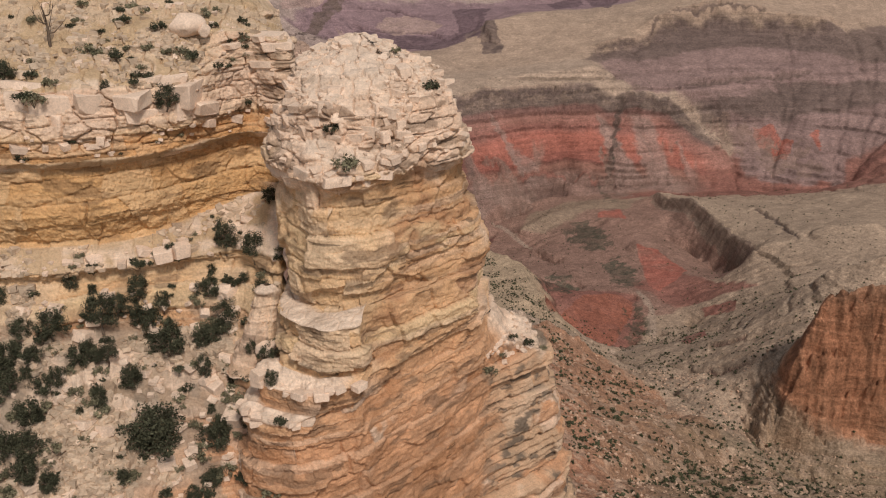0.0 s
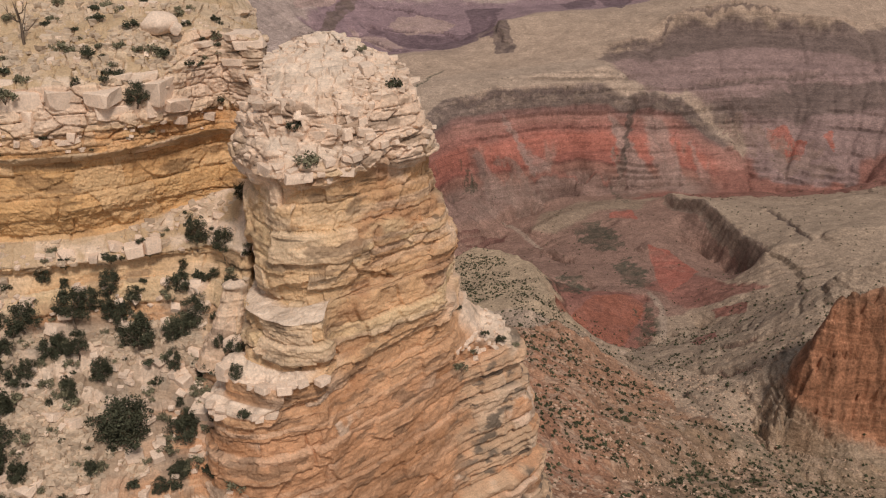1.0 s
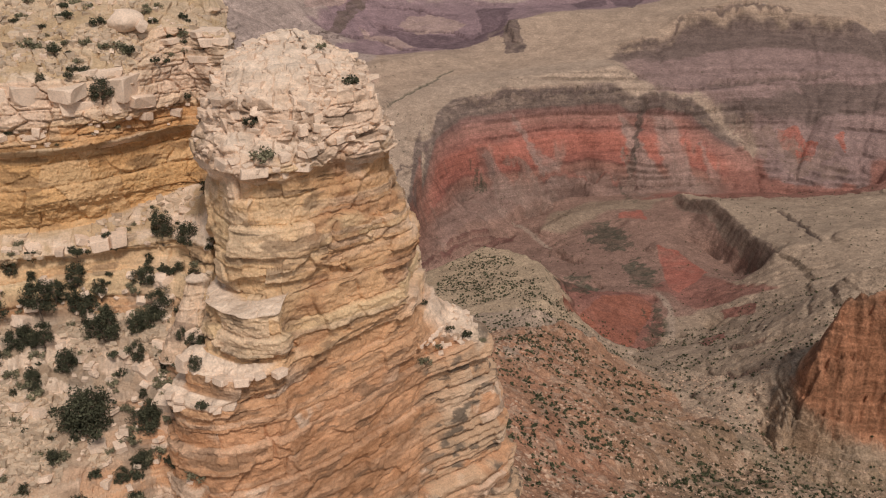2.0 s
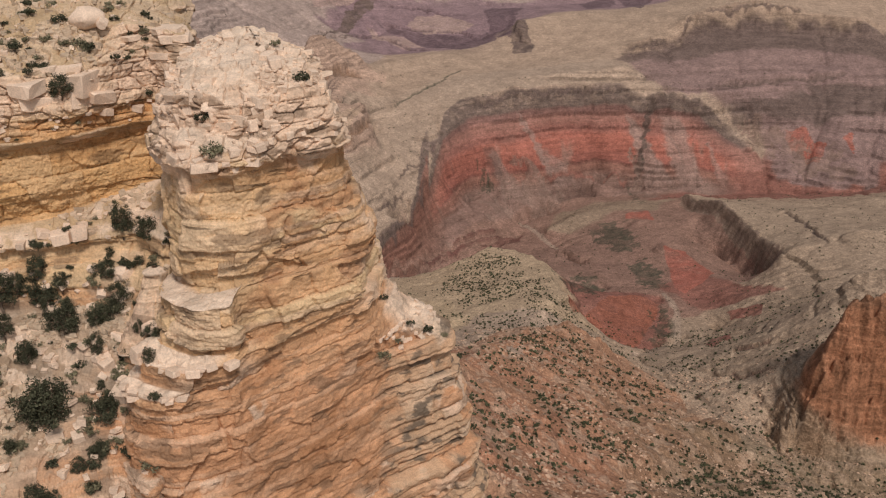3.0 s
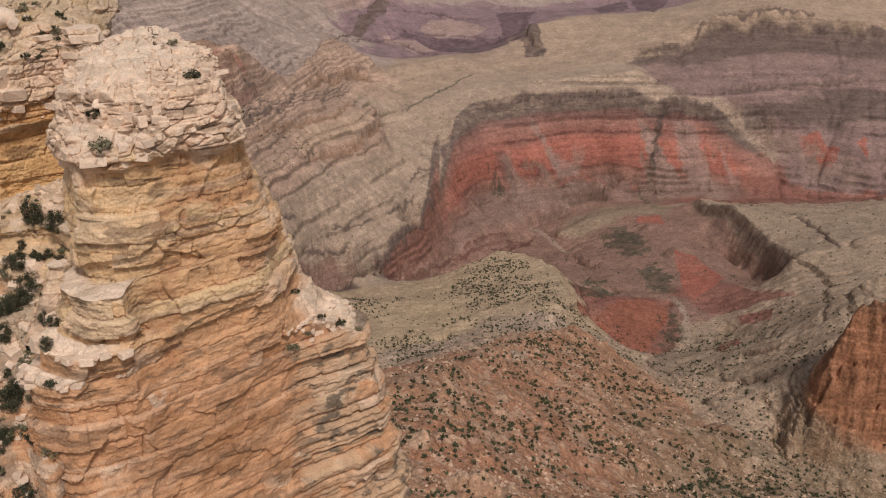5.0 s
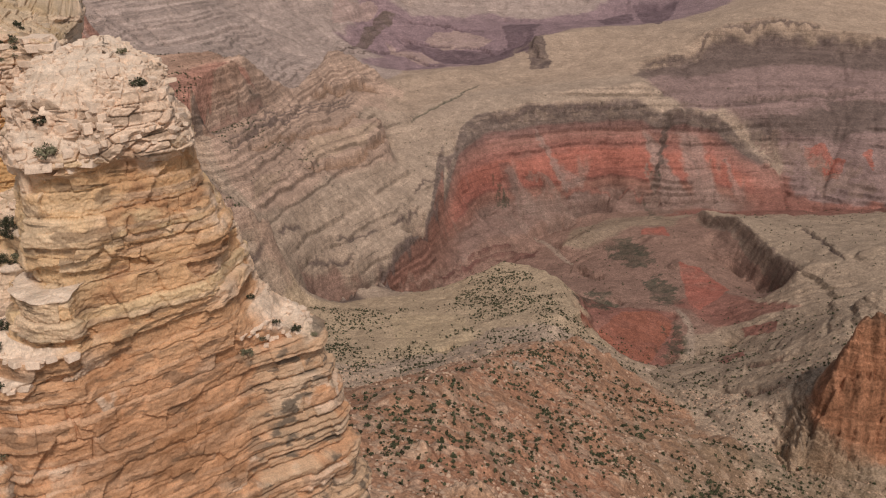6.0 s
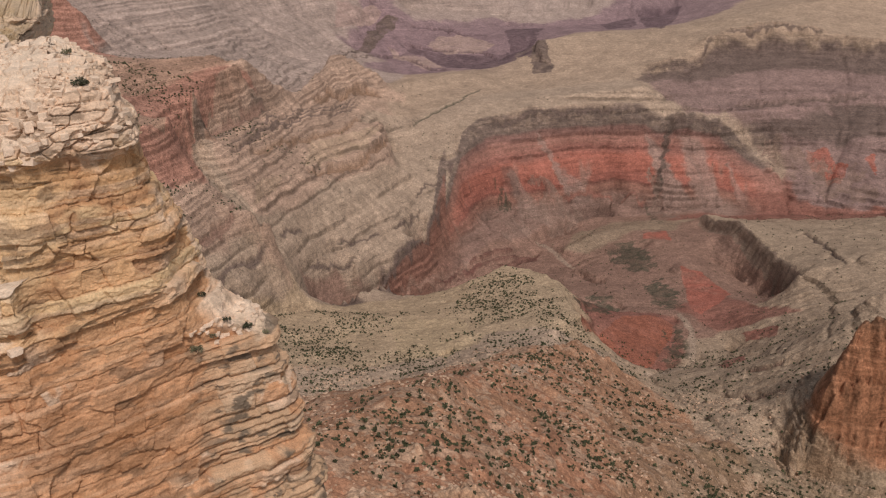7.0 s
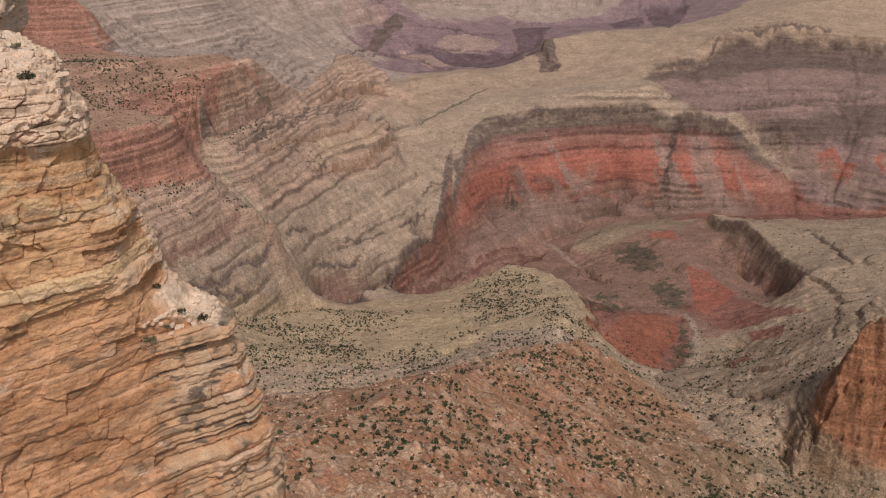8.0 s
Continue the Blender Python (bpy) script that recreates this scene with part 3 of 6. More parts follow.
crag(7, BUFF_CLIFF, (387, 920), (385, 879), (411, 862), (451, 854))
crag(6, SCRUB_AND_SHADE, (178, 2135), (245, 2123), (325, 2116))
crag(8, BROWN, (182, 1947), (236, 1839), (270, 1773))
crag(6, DARK_CLIFF, (-80, 1997), (-108, 1871), (-140, 1756), (-171, 1674), (-199, 1644))
crag(10, DARK_CLIFF, (0, 2288), (130, 2351), (278, 2397), (414, 2427))
crag(8, DARK_CLIFF, (484, 2434), (567, 2443), (642, 2436))
crag(7, DULL_RED, (192, 2228), (280, 2258), (370, 2289), (426, 2267))
crag(12, DARK_CLIFF, (162, 3080), (144, 2847), (169, 2758))
crag(10, DARK_CLIFF, (439, 2652), (532, 2696), (618, 2738), (648, 2776))
crag(12, DARK_CLIFF, (678, 2783), (746, 2804), (865, 2831), (1006, 2804))
crag(9, DARK_CLIFF, (-470, 2766), (-403, 2768), (-327, 2992))


for k in range(5):
    crag(4, BUFF_CLIFF, *[(x - 4 * k, y - 7 * k) for x, y in ((384, 955), (374, 920), (374, 895), (386, 872), (412, 856), (450, 842), (520, 832))])


def ledges(X, Y, A, gx, gy, R):
    """How much the crags lift or drop the land, and how far their bare rock shows there."""
    east, north = np.gradient(calm, axis=1), np.gradient(calm, axis=0)
    a, b = sample(east, gx, gy), sample(north, gx, gy)
    ux, uy = a * np.cos(A) + b * np.sin(A), -a * np.sin(A) + b * np.cos(A)
    wob = 1.6 + R * 0.002
    px, py = X + wob * fbm2(X / 22, Y / 22, 3, 101), Y + wob * fbm2(X / 22 + 7, Y / 22, 3, 103)
    lift, bare, bare_rock = np.zeros_like(X), np.zeros_like(X), np.zeros((*X.shape, 3))
    for height, rock, pts in CRAGS:
        reach = 9 * height + 15
        near = (X > pts[:, 0].min() - reach) & (X < pts[:, 0].max() + reach) & (Y > pts[:, 1].min() - reach) & (Y < pts[:, 1].max() + reach)
        x, y = px[near], py[near]
        best, side, along = np.full(x.shape, 1e9), np.zeros(x.shape), np.zeros(x.shape)
        for k in range(len(pts) - 1):
            d = pts[k + 1] - pts[k]
            f = np.clip(((x - pts[k, 0]) * d[0] + (y - pts[k, 1]) * d[1]) / (d @ d), 0, 1)
            ox, oy = x - pts[k, 0] - f * d[0], y - pts[k, 1] - f * d[1]
            dist = np.hypot(ox, oy)
            closer = dist < best
            best = np.where(closer, dist, best)
            side = np.where(closer, np.sign(ox * ux[near] + oy * uy[near]), side)
            along = np.where(closer, (k + f) / (len(pts) - 1), along)
        full = 1.5 * height * smooth(0, 0.12, along) * smooth(1, 0.88, along) * (0.75 + 0.5 * fbm2(x / 40, y / 40, 2, 107))
        lift[near] += full * np.where(side > 0, 0.55, -0.45) * np.exp(-best / (2.6 * height)) 
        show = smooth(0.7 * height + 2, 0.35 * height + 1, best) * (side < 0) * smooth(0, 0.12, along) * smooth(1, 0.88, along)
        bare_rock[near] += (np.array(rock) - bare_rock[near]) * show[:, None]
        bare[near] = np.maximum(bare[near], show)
    return lift, bare, bare_rock


KNOBS = ((24, 432, 15, 12), (9, 424, 7, 6), (-33, 408, 10, 5), (-12, 476, 6, 7), (-60, 402, 9, 5), (44, 446, 6, 5))


def at_polar(A, R):
    """Where the land lies at an angle and a distance: x, y, height and what the ground is like there."""
    A = np.where(A > np.pi, A - 2 * np.pi, A)
    X, Y = MIDDLE[0] + R * np.sin(A), MIDDLE[1] + R * np.cos(A)
    gx, gy = (np.clip(A, -AZ, AZ) + AZ) / (2 * AZ) * (NA - 1), (np.log(R) - LN0) / (LN1 - LN0) * (NR - 1)
    gy = crumbled(X, Y, R, gx, gy)
    SL, S1 = sample(slope, gx, gy), sample(gully, gx, gy)
    rough = np.clip(SL, 0.06, 0.7)
    Z = sample(relief, gx, gy)
    Z = Z + fbm2(X / 40, Y / 40, 4, 3, 0.55) * (0.8 + 2.5 * rough) * smooth(300, 900, R) + fbm2(X / 9, Y / 9, 3, 9, 0.6) * np.where(R < 1100, 1.5, 0.5) + 5.0 * fbm2(X / 60, Y / 60, 3, 11) * smooth(420, 520, R) * smooth(1250, 1050, R) - np.clip(1 - np.abs(fbm2(X / 34, Y / 34, 3, 181)) * 2.4, 0, 1) ** 2 * 2.6 * smooth(380, 450, R) * smooth(1250, 1000, R)
    close = (R > 380) & (R < 520) & (np.abs(A) < 0.4)
    kX, kY = X[close], Y[close]
    kx_off, ky_off, ragged = 3 * noise2(kX / 7, kY / 7, 221), 3 * noise2(kX / 7 + 9, kY / 7, 223), 1 + 0.45 * fbm2(kX / 5, kY / 5, 3, 225)
    for kx, ky, wide, high in KNOBS:
        Z[close] += high * np.clip(1.15 - np.hypot(kX - kx + kx_off, kY - ky + ky_off) / wide, 0, 0.75) * ragged
    # hard beds stand out as ledges, soft beds lie back as slopes
    warped = Z + fbm2(X / 260, Y / 260, 4, 21) * 8
    bed = np.clip(np.searchsorted(BED_EDGES, warped), 1, 109)
    thick = BED_EDGES[bed] - BED_EDGES[bed - 1]
    frac = np.clip((warped - BED_EDGES[bed - 1]) / thick, 0, 1)
    layered = smooth(470, 500, Z) * smooth(-200, -260, X) * smooth(2700, 2450, Y)
    layered = np.maximum(layered, smooth(335, 350, X) * smooth(800, 830, Y) * smooth(985, 950, Y) * smooth(470, 440, Z))
    hard = np.maximum((BED_HARD[bed] > 0.6) * smooth(-0.35, 0.2, fbm2(X / 120, Y / 120, 3, 61)) * 0.85, layered * (0.35 + 0.5 * BED_HARD[bed]))
    hard = hard * (1 - smooth(400, 430, X) * smooth(625, 610, X) * smooth(1540, 1560, Y) * smooth(2120, 2090, Y))
    hard = hard * np.where(Y > 2550, 0.4, 1.0)
    ledge = np.where(frac < 0.72, frac * 0.16, 0.1152 + (frac - 0.72) * 3.16) - frac
    Z = Z + ledge * thick * hard * smooth(0.18, 0.42, SL) * smooth(750, 950, R)
    Z = np.where(R < 380, sample(base_z, gx, gy) * smooth(250, 300, R) + (905 - 133 * smooth(20, 252, R)) * (1 - smooth(250, 300, R)), Z)
    lift, bare, bare_rock = ledges(X, Y, A, gx, gy, R)
    Z = Z + lift
    behind = smooth(radians(37), radians(100), np.abs(A))
    Z = Z * (1 - behind) + (880 + 105 * smooth(70, 500, R) + 8 * fbm2(X / 200, Y / 200, 3, 4)) * behind
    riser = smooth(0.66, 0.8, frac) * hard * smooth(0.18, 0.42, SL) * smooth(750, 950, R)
    return X, Y, Z, gx, gy, SL, S1, warped, bed, riser, bare, bare_rock


BED_EDGES = np.cumsum(np.random.default_rng(5).uniform(4, 15, 110)) + 110
BED_HARD = np.random.default_rng(6).uniform(0, 1, 111) ** 1.5
X, Y, Z, gx, gy, SL, S1, warped, bed, riser, bare, bare_rock = at_polar(A, R)
A = np.where(A > np.pi, A - 2 * np.pi, A)
jx = gx + 1.2 * fbm2(X / 55 + Z / 40, Y / 55, 4, 31)
jy = gy + 1.4 * fbm2(X / 55 + 40, Y / 55 + Z / 40, 4, 37)
land = np.stack([sample(c, jx, jy) for c in rock_map], -1)
wx = X + R * 0.0016 * fbm2(X / 26, Y / 26, 4, 141, 0.6)
wy = Y + R * 0.0022 * fbm2(X / 26 + 13, Y / 26, 4, 143, 0.6)


def outcrop(rock, *pts):
    """A patch of one rock, soil or brush, or of painted light or shade, with a clear edge, given by its outline in
    plan.
    """
    global land
    p = np.array(pts, float)
    box = (wx > p[:, 0].min()) & (wx < p[:, 0].max()) & (wy > p[:, 1].min()) & (wy < p[:, 1].max())
    x, y = wx[box], wy[box]
    if rock in (SCRUB_AND_SHADE, TALUS_GREY):
        x, y = x + 22 * fbm2(x / 24, y / 24, 4, 161, 0.65), y + 26 * fbm2(x / 24 + 5, y / 24, 4, 163, 0.65)
    inside = np.zeros(x.shape, bool)
    for (ax, ay), (bx, by) in zip(p, np.roll(p, -1, 0)):
        if ay != by:
            inside ^= ((ay > y) != (by > y)) & (x < (bx - ax) * (y - ay) / (by - ay) + ax)
    spot = land[box]
    mix = np.clip((0.62 if rock in (SCRUB_AND_SHADE, TALUS_GREY) else 0.88) + 0.3 * fbm2(x / 18, y / 18, 3, 151), 0, 1)[inside][:, None]
    spot[inside] = (1 - mix) * spot[inside] + mix * np.array(rock)
    land[box] = spot


FAN, CLEFT_SHADE = (0.33, 0.225, 0.19), (0.13, 0.095, 0.08)
LANES = ((2.8, 5.6, 50, 200, 0.12, 0.3, FAN, 0.7), (4.5, 6.2, 130, 215, 0.3, 0.9, FAN, 0.6), (1.2, 2.6, 120, 215, 0.2, 0.8, FAN, 0.6), (9.9, 12.0, 70, 215, 0.35, 0.95, FAN, 0.9), (12.3, 13.9, 66, 215, 0.8, 0.8, FAN, 0.8), (14.6, 16.0, 90, 200, 0.12, 0.4, FAN, 0.6), (11.0, 10.6, 0, 190, 0.25, 0.18, CLEFT_SHADE, 0.85), (1.0, 1.6, 110, 175, 0.35, 0.45, CLEFT_SHADE, 0.5))
# the beds under the dark rim cliff of the gorge, each at its own depth below the edge
rim_line, foot_line = np.array(LINES["tapeats_edge"], float), np.array(LINES["gorge_floor"][:4] + LINES["red_slope_foot"][2:] + LINES["ridge_back_foot"][1:4], float)


def by_bearing(pts, col):
    """A value along a line as a function of the bearing from the middle."""
    b, d = np.arctan2(pts[:, 0] - MIDDLE[0], pts[:, 1] - MIDDLE[1]), np.hypot(pts[:, 0] - MIDDLE[0], pts[:, 1] - MIDDLE[1])
    order = np.argsort(b)
    return np.interp(A, b[order], (d if col < 0 else pts[:, col])[order])


rim_z, rim_r, foot_r = by_bearing(rim_line, 2), by_bearing(rim_line, -1), by_bearing(foot_line, -1)
stretch_z = np.clip((rim_z - 200) / 240, 0.45, 1.1)
depth = (rim_z - Z + 5 * fbm2(X / 90, Y / 90, 3, 201) + 1.5 * S1) / stretch_z
banded = smooth(-6, 2, depth) * smooth(foot_r - 12, foot_r + 14, R) * smooth(rim_r + 16, rim_r + 4, R) * smooth(-radians(12.5), -radians(10), A) * smooth(radians(17.5), radians(15), A)
RED_BRIGHT, RED_DEEP = (0.39, 0.15, 0.112), (0.23, 0.1, 0.08)
column = np.zeros((*X.shape, 3)) + np.array((0.19, 0.14, 0.118))
for top, soft_edge, rock in ((46, 5, (0.24, 0.135, 0.115)), (62, 10, PINK_SHALE), (84, 12, (0.33, 0.15, 0.12)), (104, 9, RED_BRIGHT), (148, 8, (0.33, 0.13, 0.1)), (166, 2, RED_DEEP), (172, 5, (0.29, 0.15, 0.115)), (196, 14, (0.26, 0.165, 0.135))):
    column += (np.array(rock) - column) * smooth(top - soft_edge, top + soft_edge, depth)[..., None]
# pale and grey debris washed down over the beds
washed = smooth(0.15, 0.75, 0.55 * S1 + 0.5 * fbm2(X / 46 - Y / 80, Y / 120, 3, 205)) * smooth(70, 150, depth)
column += (np.array((0.31, 0.215, 0.175)) - column) * (0.6 * washed)[..., None]
patchy = smooth(0.1, 0.5, fbm2(X / 16, Y / 16 + Z / 9, 4, 207, 0.6)) * smooth(46, 30, depth)
column += (np.array((0.34, 0.25, 0.195)) - column) * (0.55 * patchy)[..., None]
# fans of grey debris, and clefts painted as strips of shade, run down across the beds: bearing and depth at the head
# and the foot, half widths, how much they hide
ragged = 0.16 * fbm2(X / 22, Y / 22 + Z / 15, 3, 211)
for a0, a1, d0, d1, w0, w1, rock, full in LANES:
    t = (depth - d0) / (d1 - d0)
    off = np.abs(np.degrees(A) - a0 - (a1 - a0) * t + ragged) / (w0 + (w1 - w0) * np.clip(t, 0, 1))
    cover = full * smooth(1.15, 0.7, off) * smooth(-0.08, 0.06, t) * smooth(1.15, 0.95, t)
    column += (np.array(rock) - column) * cover[..., None]
dull = smooth(-radians(1.2), -radians(3.2), A) * smooth(40, 55, depth)
column += (np.array((0.27, 0.145, 0.11)) - column) * (0.85 * dull)[..., None]
land += (column - land) * banded[..., None]

LIT_HILL, TALUS_GREY, RED_HILL, DARK_RED = (0.41, 0.29, 0.255), (0.27, 0.185, 0.15), (0.3, 0.118, 0.08), (0.17, 0.085, 0.07)
PALE_GRASS, LAYER_LIGHT, LAYER_DARK = (0.5, 0.375, 0.25), (0.46, 0.33, 0.24), (0.24, 0.175, 0.14)
# lit sides of the far hills, their brightness painted on as paler patches
outcrop(LIT_HILL, (-174, 3159), (-99, 3197), (18, 3087), (-16, 3010), (-143, 2982), (-204, 3059))
outcrop(LIT_HILL, (-332, 3033), (-213, 2951), (-134, 2850), (-185, 2824), (-281, 2909))
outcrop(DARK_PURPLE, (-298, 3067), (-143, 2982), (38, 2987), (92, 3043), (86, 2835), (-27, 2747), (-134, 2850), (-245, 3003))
outcrop(LIT_HILL, (-498, 3045), (-400, 3208), (-375, 3204), (-425, 3044), (-488, 2926))
outcrop(DARK_CLIFF, (-403, 3015), (-370, 3195), (-309, 3209), (-351, 3072), (-377, 2929), (-433, 2669))
outcrop(DARK_PURPLE, (45, 3257), (193, 3321), (153, 3146), (132, 2832), (90, 2860))
outcrop(DARK_PURPLE, (389, 3395), (517, 3441), (504, 3302), (398, 3180))
outcrop(DARK_PURPLE, (536, 3536), (700, 3544), (647, 3339), (551, 3055), (527, 3297))
outcrop(DARK_CLIFF, (152, 3095), (173, 3083), (180, 2806), (195, 2737), (183, 2682), (133, 2694), (128, 2799))
outcrop(RED_SHALE, (857, 2440), (907, 2441), (952, 2388), (929, 2341), (865, 2396))
outcrop(RED_SHALE, (993, 2383), (1025, 2393), (1010, 2331))
outcrop(TALUS_GREY, (108, 2205), (192, 2232), (275, 2199), (152, 2150), (95, 2165))
outcrop(TALUS_GREY, (12, 2128), (121, 2125), (93, 2084), (26, 2115))
outcrop(TALUS_GREY, (416, 2336), (438, 2339), (491, 2193), (455, 2176), (434, 2279))
outcrop(TALUS_GREY, (722, 2419), (794, 2406), (879, 2326), (992, 2250), (1003, 2298), (871, 2432), (829, 2456))
# shade along the gully sides, put in as dark patches
outcrop(SCRUB_AND_SHADE, (441, 2334), (463, 2332), (467, 2298), (445, 2313))
outcrop(SCRUB_AND_SHADE, (434, 2275), (439, 2129), (429, 2118), (414, 2264))
outcrop(SCRUB_AND_SHADE, (9, 2162), (65, 2185), (75, 2181), (22, 2150))
outcrop(RED_HILL, (175, 1329), (267, 1516), (343, 1542), (363, 1515), (339, 1451), (311, 1391), (251, 1296), (231, 1399), (180, 1293))
# the red hill's shaded flank, darkened in the colour
outcrop(SCRUB_AND_SHADE, (370, 1547), (377, 1490), (365, 1398), (336, 1390), (314, 1386), (339, 1447))
outcrop(RED_SHALE, (425, 1807), (470, 1790), (498, 1672), (455, 1603), (419, 1567), (404, 1590), (418, 1706))
outcrop(RED_SHALE, (380, 2037), (431, 2046), (433, 1970), (377, 2012))
# dark brush as coloured patches
outcrop(SCRUB_AND_SHADE, (293, 1985), (352, 2011), (389, 1938), (361, 1810), (309, 1836))
outcrop(SCRUB_AND_SHADE, (164, 1449), (233, 1685), (278, 1616), (260, 1554), (194, 1487))
outcrop(SCRUB_AND_SHADE, (343, 1738), (391, 1780), (402, 1660), (376, 1570), (339, 1612))
outcrop((0.25, 0.18, 0.14), (527, 2088), (570, 1928), (586, 1812), (598, 1732), (600, 1600), (592, 1560), (575, 1554), (579, 1596), (575, 1722), (564, 1797), (551, 1908), (514, 2068))
outcrop(DARK_RED, (-86, 1771), (-10, 1940), (66, 2018), (144, 2034), (130, 2000), (27, 1958), (-30, 1861))
outcrop(RED_WALL, (-591, 1287), (-547, 1333), (-501, 1413), (-548, 1622), (-523, 1730), (-487, 1679), (-498, 1550), (-498, 1482), (-475, 1488), (-490, 1360), (-568, 1247))
outcrop(DULL_RED, (463, 1449), (513, 1421), (498, 1379), (466, 1425))
outcrop(DULL_RED, (389, 1303), (446, 1356), (427, 1288), (383, 1237))
outcrop(SAND, (53, 821), (75, 862), (70, 805), (54, 769))
outcrop(PALE_GRASS, (-136, 1379), (-13, 1347), (8, 1218), (-28, 1163), (-101, 1173))
outcrop(LAYER_LIGHT, (-356, 1851), (-279, 1966), (-236, 2064), (-248, 1921), (-308, 1838), (-346, 1724))
outcrop(LAYER_LIGHT, (-392, 1566), (-355, 1676), (-377, 1538), (-389, 1487))
outcrop(LAYER_DARK, (-498, 1543), (-456, 1709), (-436, 1851), (-430, 1778), (-464, 1654), (-482, 1545))
# each bed has its own tone; gullies darken; shade is painted on risers and cliffs
shade = np.random.default_rng(12).uniform(-1, 1, 120)
thin = np.clip(((warped - 100) / 6.0).astype(int), 0, 99)
tone = 1 + (0.14 * shade[bed] + 0.12 * shade[thin]) * smooth(0.15, 0.45, SL) * np.where((Z > 470) & (X < 0) & (Y < 2500), 1.0, 0.4) - 0.06 * np.clip(S1 - 0.5, 0, 1.5) * smooth(0.15, 0.5, SL)
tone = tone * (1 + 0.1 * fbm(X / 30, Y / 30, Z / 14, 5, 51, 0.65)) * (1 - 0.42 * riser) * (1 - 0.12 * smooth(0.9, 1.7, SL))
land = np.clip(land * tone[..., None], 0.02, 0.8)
# run-off stains down the rust cliff, and red soil between pale rubble on the front hill
cliff = smooth(380, 395, X) * smooth(850, 862, Y) * smooth(935, 915, Y) * smooth(0.5, 0.9, SL)
land += (np.array(RUST_CLIFF) * (1 + 0.18 * fbm(X / 14, Y / 14, Z / 9, 4, 193, 0.6))[..., None] - land) * (0.8 * cliff * smooth(575, 545, Z))[..., None]
stain = smooth(0.05, 0.5, fbm(X / 8, Y / 40, Z / 60, 3, 191))
land = land * (1 - 0.4 * (cliff * stain)[..., None])
reddish = smooth(0.0, 0.5, fbm2(X / 38, Y / 38, 4, 195)) * smooth(1000, 800, R) * smooth(330, 250, X - 0.2 * Y) * smooth(1.2, 0.7, SL)
land = land + (np.array((0.4, 0.2, 0.125)) - land) * 0.6 * reddish[..., None]
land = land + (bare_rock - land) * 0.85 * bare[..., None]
# the sandy bed of the creek
bed_line = np.array(CREEK)[:, :2]
box = (np.abs(A) < radians(32)) & (Y > 1200) & (Y < 2150)
wx, wy = X[box] + 5 * fbm2(X[box] / 30, Y[box] / 30, 2, 131), Y[box] + 5 * fbm2(X[box] / 30, Y[box] / 30 + 9, 2, 133)
sand = np.zeros(wx.shape)
for k in (3, 4, 10, 11, 12, 13):
    a, b = bed_line[k], bed_line[k + 1]
    d = b - a
    f = np.clip(((wx - a[0]) * d[0] + (wy - a[1]) * d[1]) / (d @ d), 0, 1)
    sand = np.maximum(sand, smooth(8, 4, np.hypot(wx - a[0] - f * d[0], wy - a[1] - f * d[1])))
land[box] += (np.array(SAND) - land[box]) * 0.7 * sand[:, None]
grey = smooth(110, 230, X - 0.1 * (Y - 600) + 25 * fbm2(X / 50, Y / 50, 3, 231)) * smooth(900, 800, Y)
land += (np.array((0.25, 0.188, 0.125)) - land) * 0.7 * grey[..., None]
close = (R > 380) & (R < 520) & (np.abs(A) < 0.4)
ragged = 0.35 * fbm2(X[close] / 6, Y[close] / 6, 3, 227)
for kx, ky, wide, high in KNOBS:
    land[close] += (np.array((0.5, 0.33, 0.225)) - land[close]) * 0.75 * smooth(1.5, 0.7, np.hypot(X[close] - kx, Y[close] - ky) / wide + ragged)[:, None]
pebbly = smooth(0.1, 0.5, fbm2(X / 10, Y / 10, 4, 71, 0.65)) * smooth(1300, 900, R) * smooth(1.0, 0.6, SL)
land = land * (1 - 0.5 * pebbly[..., None]) + np.array((0.52, 0.38, 0.28)) * 0.5 * pebbly[..., None]
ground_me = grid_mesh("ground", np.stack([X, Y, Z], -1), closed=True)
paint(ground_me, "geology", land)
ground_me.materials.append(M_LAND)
ground = tagged(new("ground", ground_me), "eroded red and buff canyon land falling to a dry creek", "ground", kind="structure")

# ---- near cliffs: sections in plan, bedded and jointed ----
def loft(rings, us, rows, closed):
    """A surface through sections of equal point count. us: where it is cut along a section, rows: how many cuts between two sections."""
    rings = [np.array([(p[0], p[1], p[2] if len(p) > 2 else z) for p in pts], float) for z, pts in rings]
    k = len(rings[0])
    seg, f = np.floor(us).astype(int), (us - np.floor(us))[:, None]

    def along(r):
        def at(i):
            return r[(i % k) if closed else np.clip(i, 0, k - 1)]
        p0, p1, p2, p3 = at(seg - 1), at(seg), at(seg + 1), at(seg + 2)
        soft = 0.5 * (2 * p1 + (p2 - p0) * f + (2 * p0 - 5 * p1 + 4 * p2 - p3) * f * f + (3 * p1 - p0 - 3 * p2 + p3) * f ** 3)
        return 0.6 * soft + 0.4 * (p1 + (p2 - p1) * f)
    cut = [along(r) for r in rings]
    out = []
    for i, n in enumerate(rows):
        for q in np.linspace(0, 1, n, endpoint=False):
            out.append(cut[i] * (1 - q) + cut[i + 1] * q)
    out.append(cut[-1])
    return np.array(out)


def normals(pos):
    du, dv = np.gradient(pos, axis=1), np.gradient(pos, axis=0)
    n = np.cross(dv, du)
    return n / (np.linalg.norm(n, axis=-1, keepdims=True) + 1e-9)


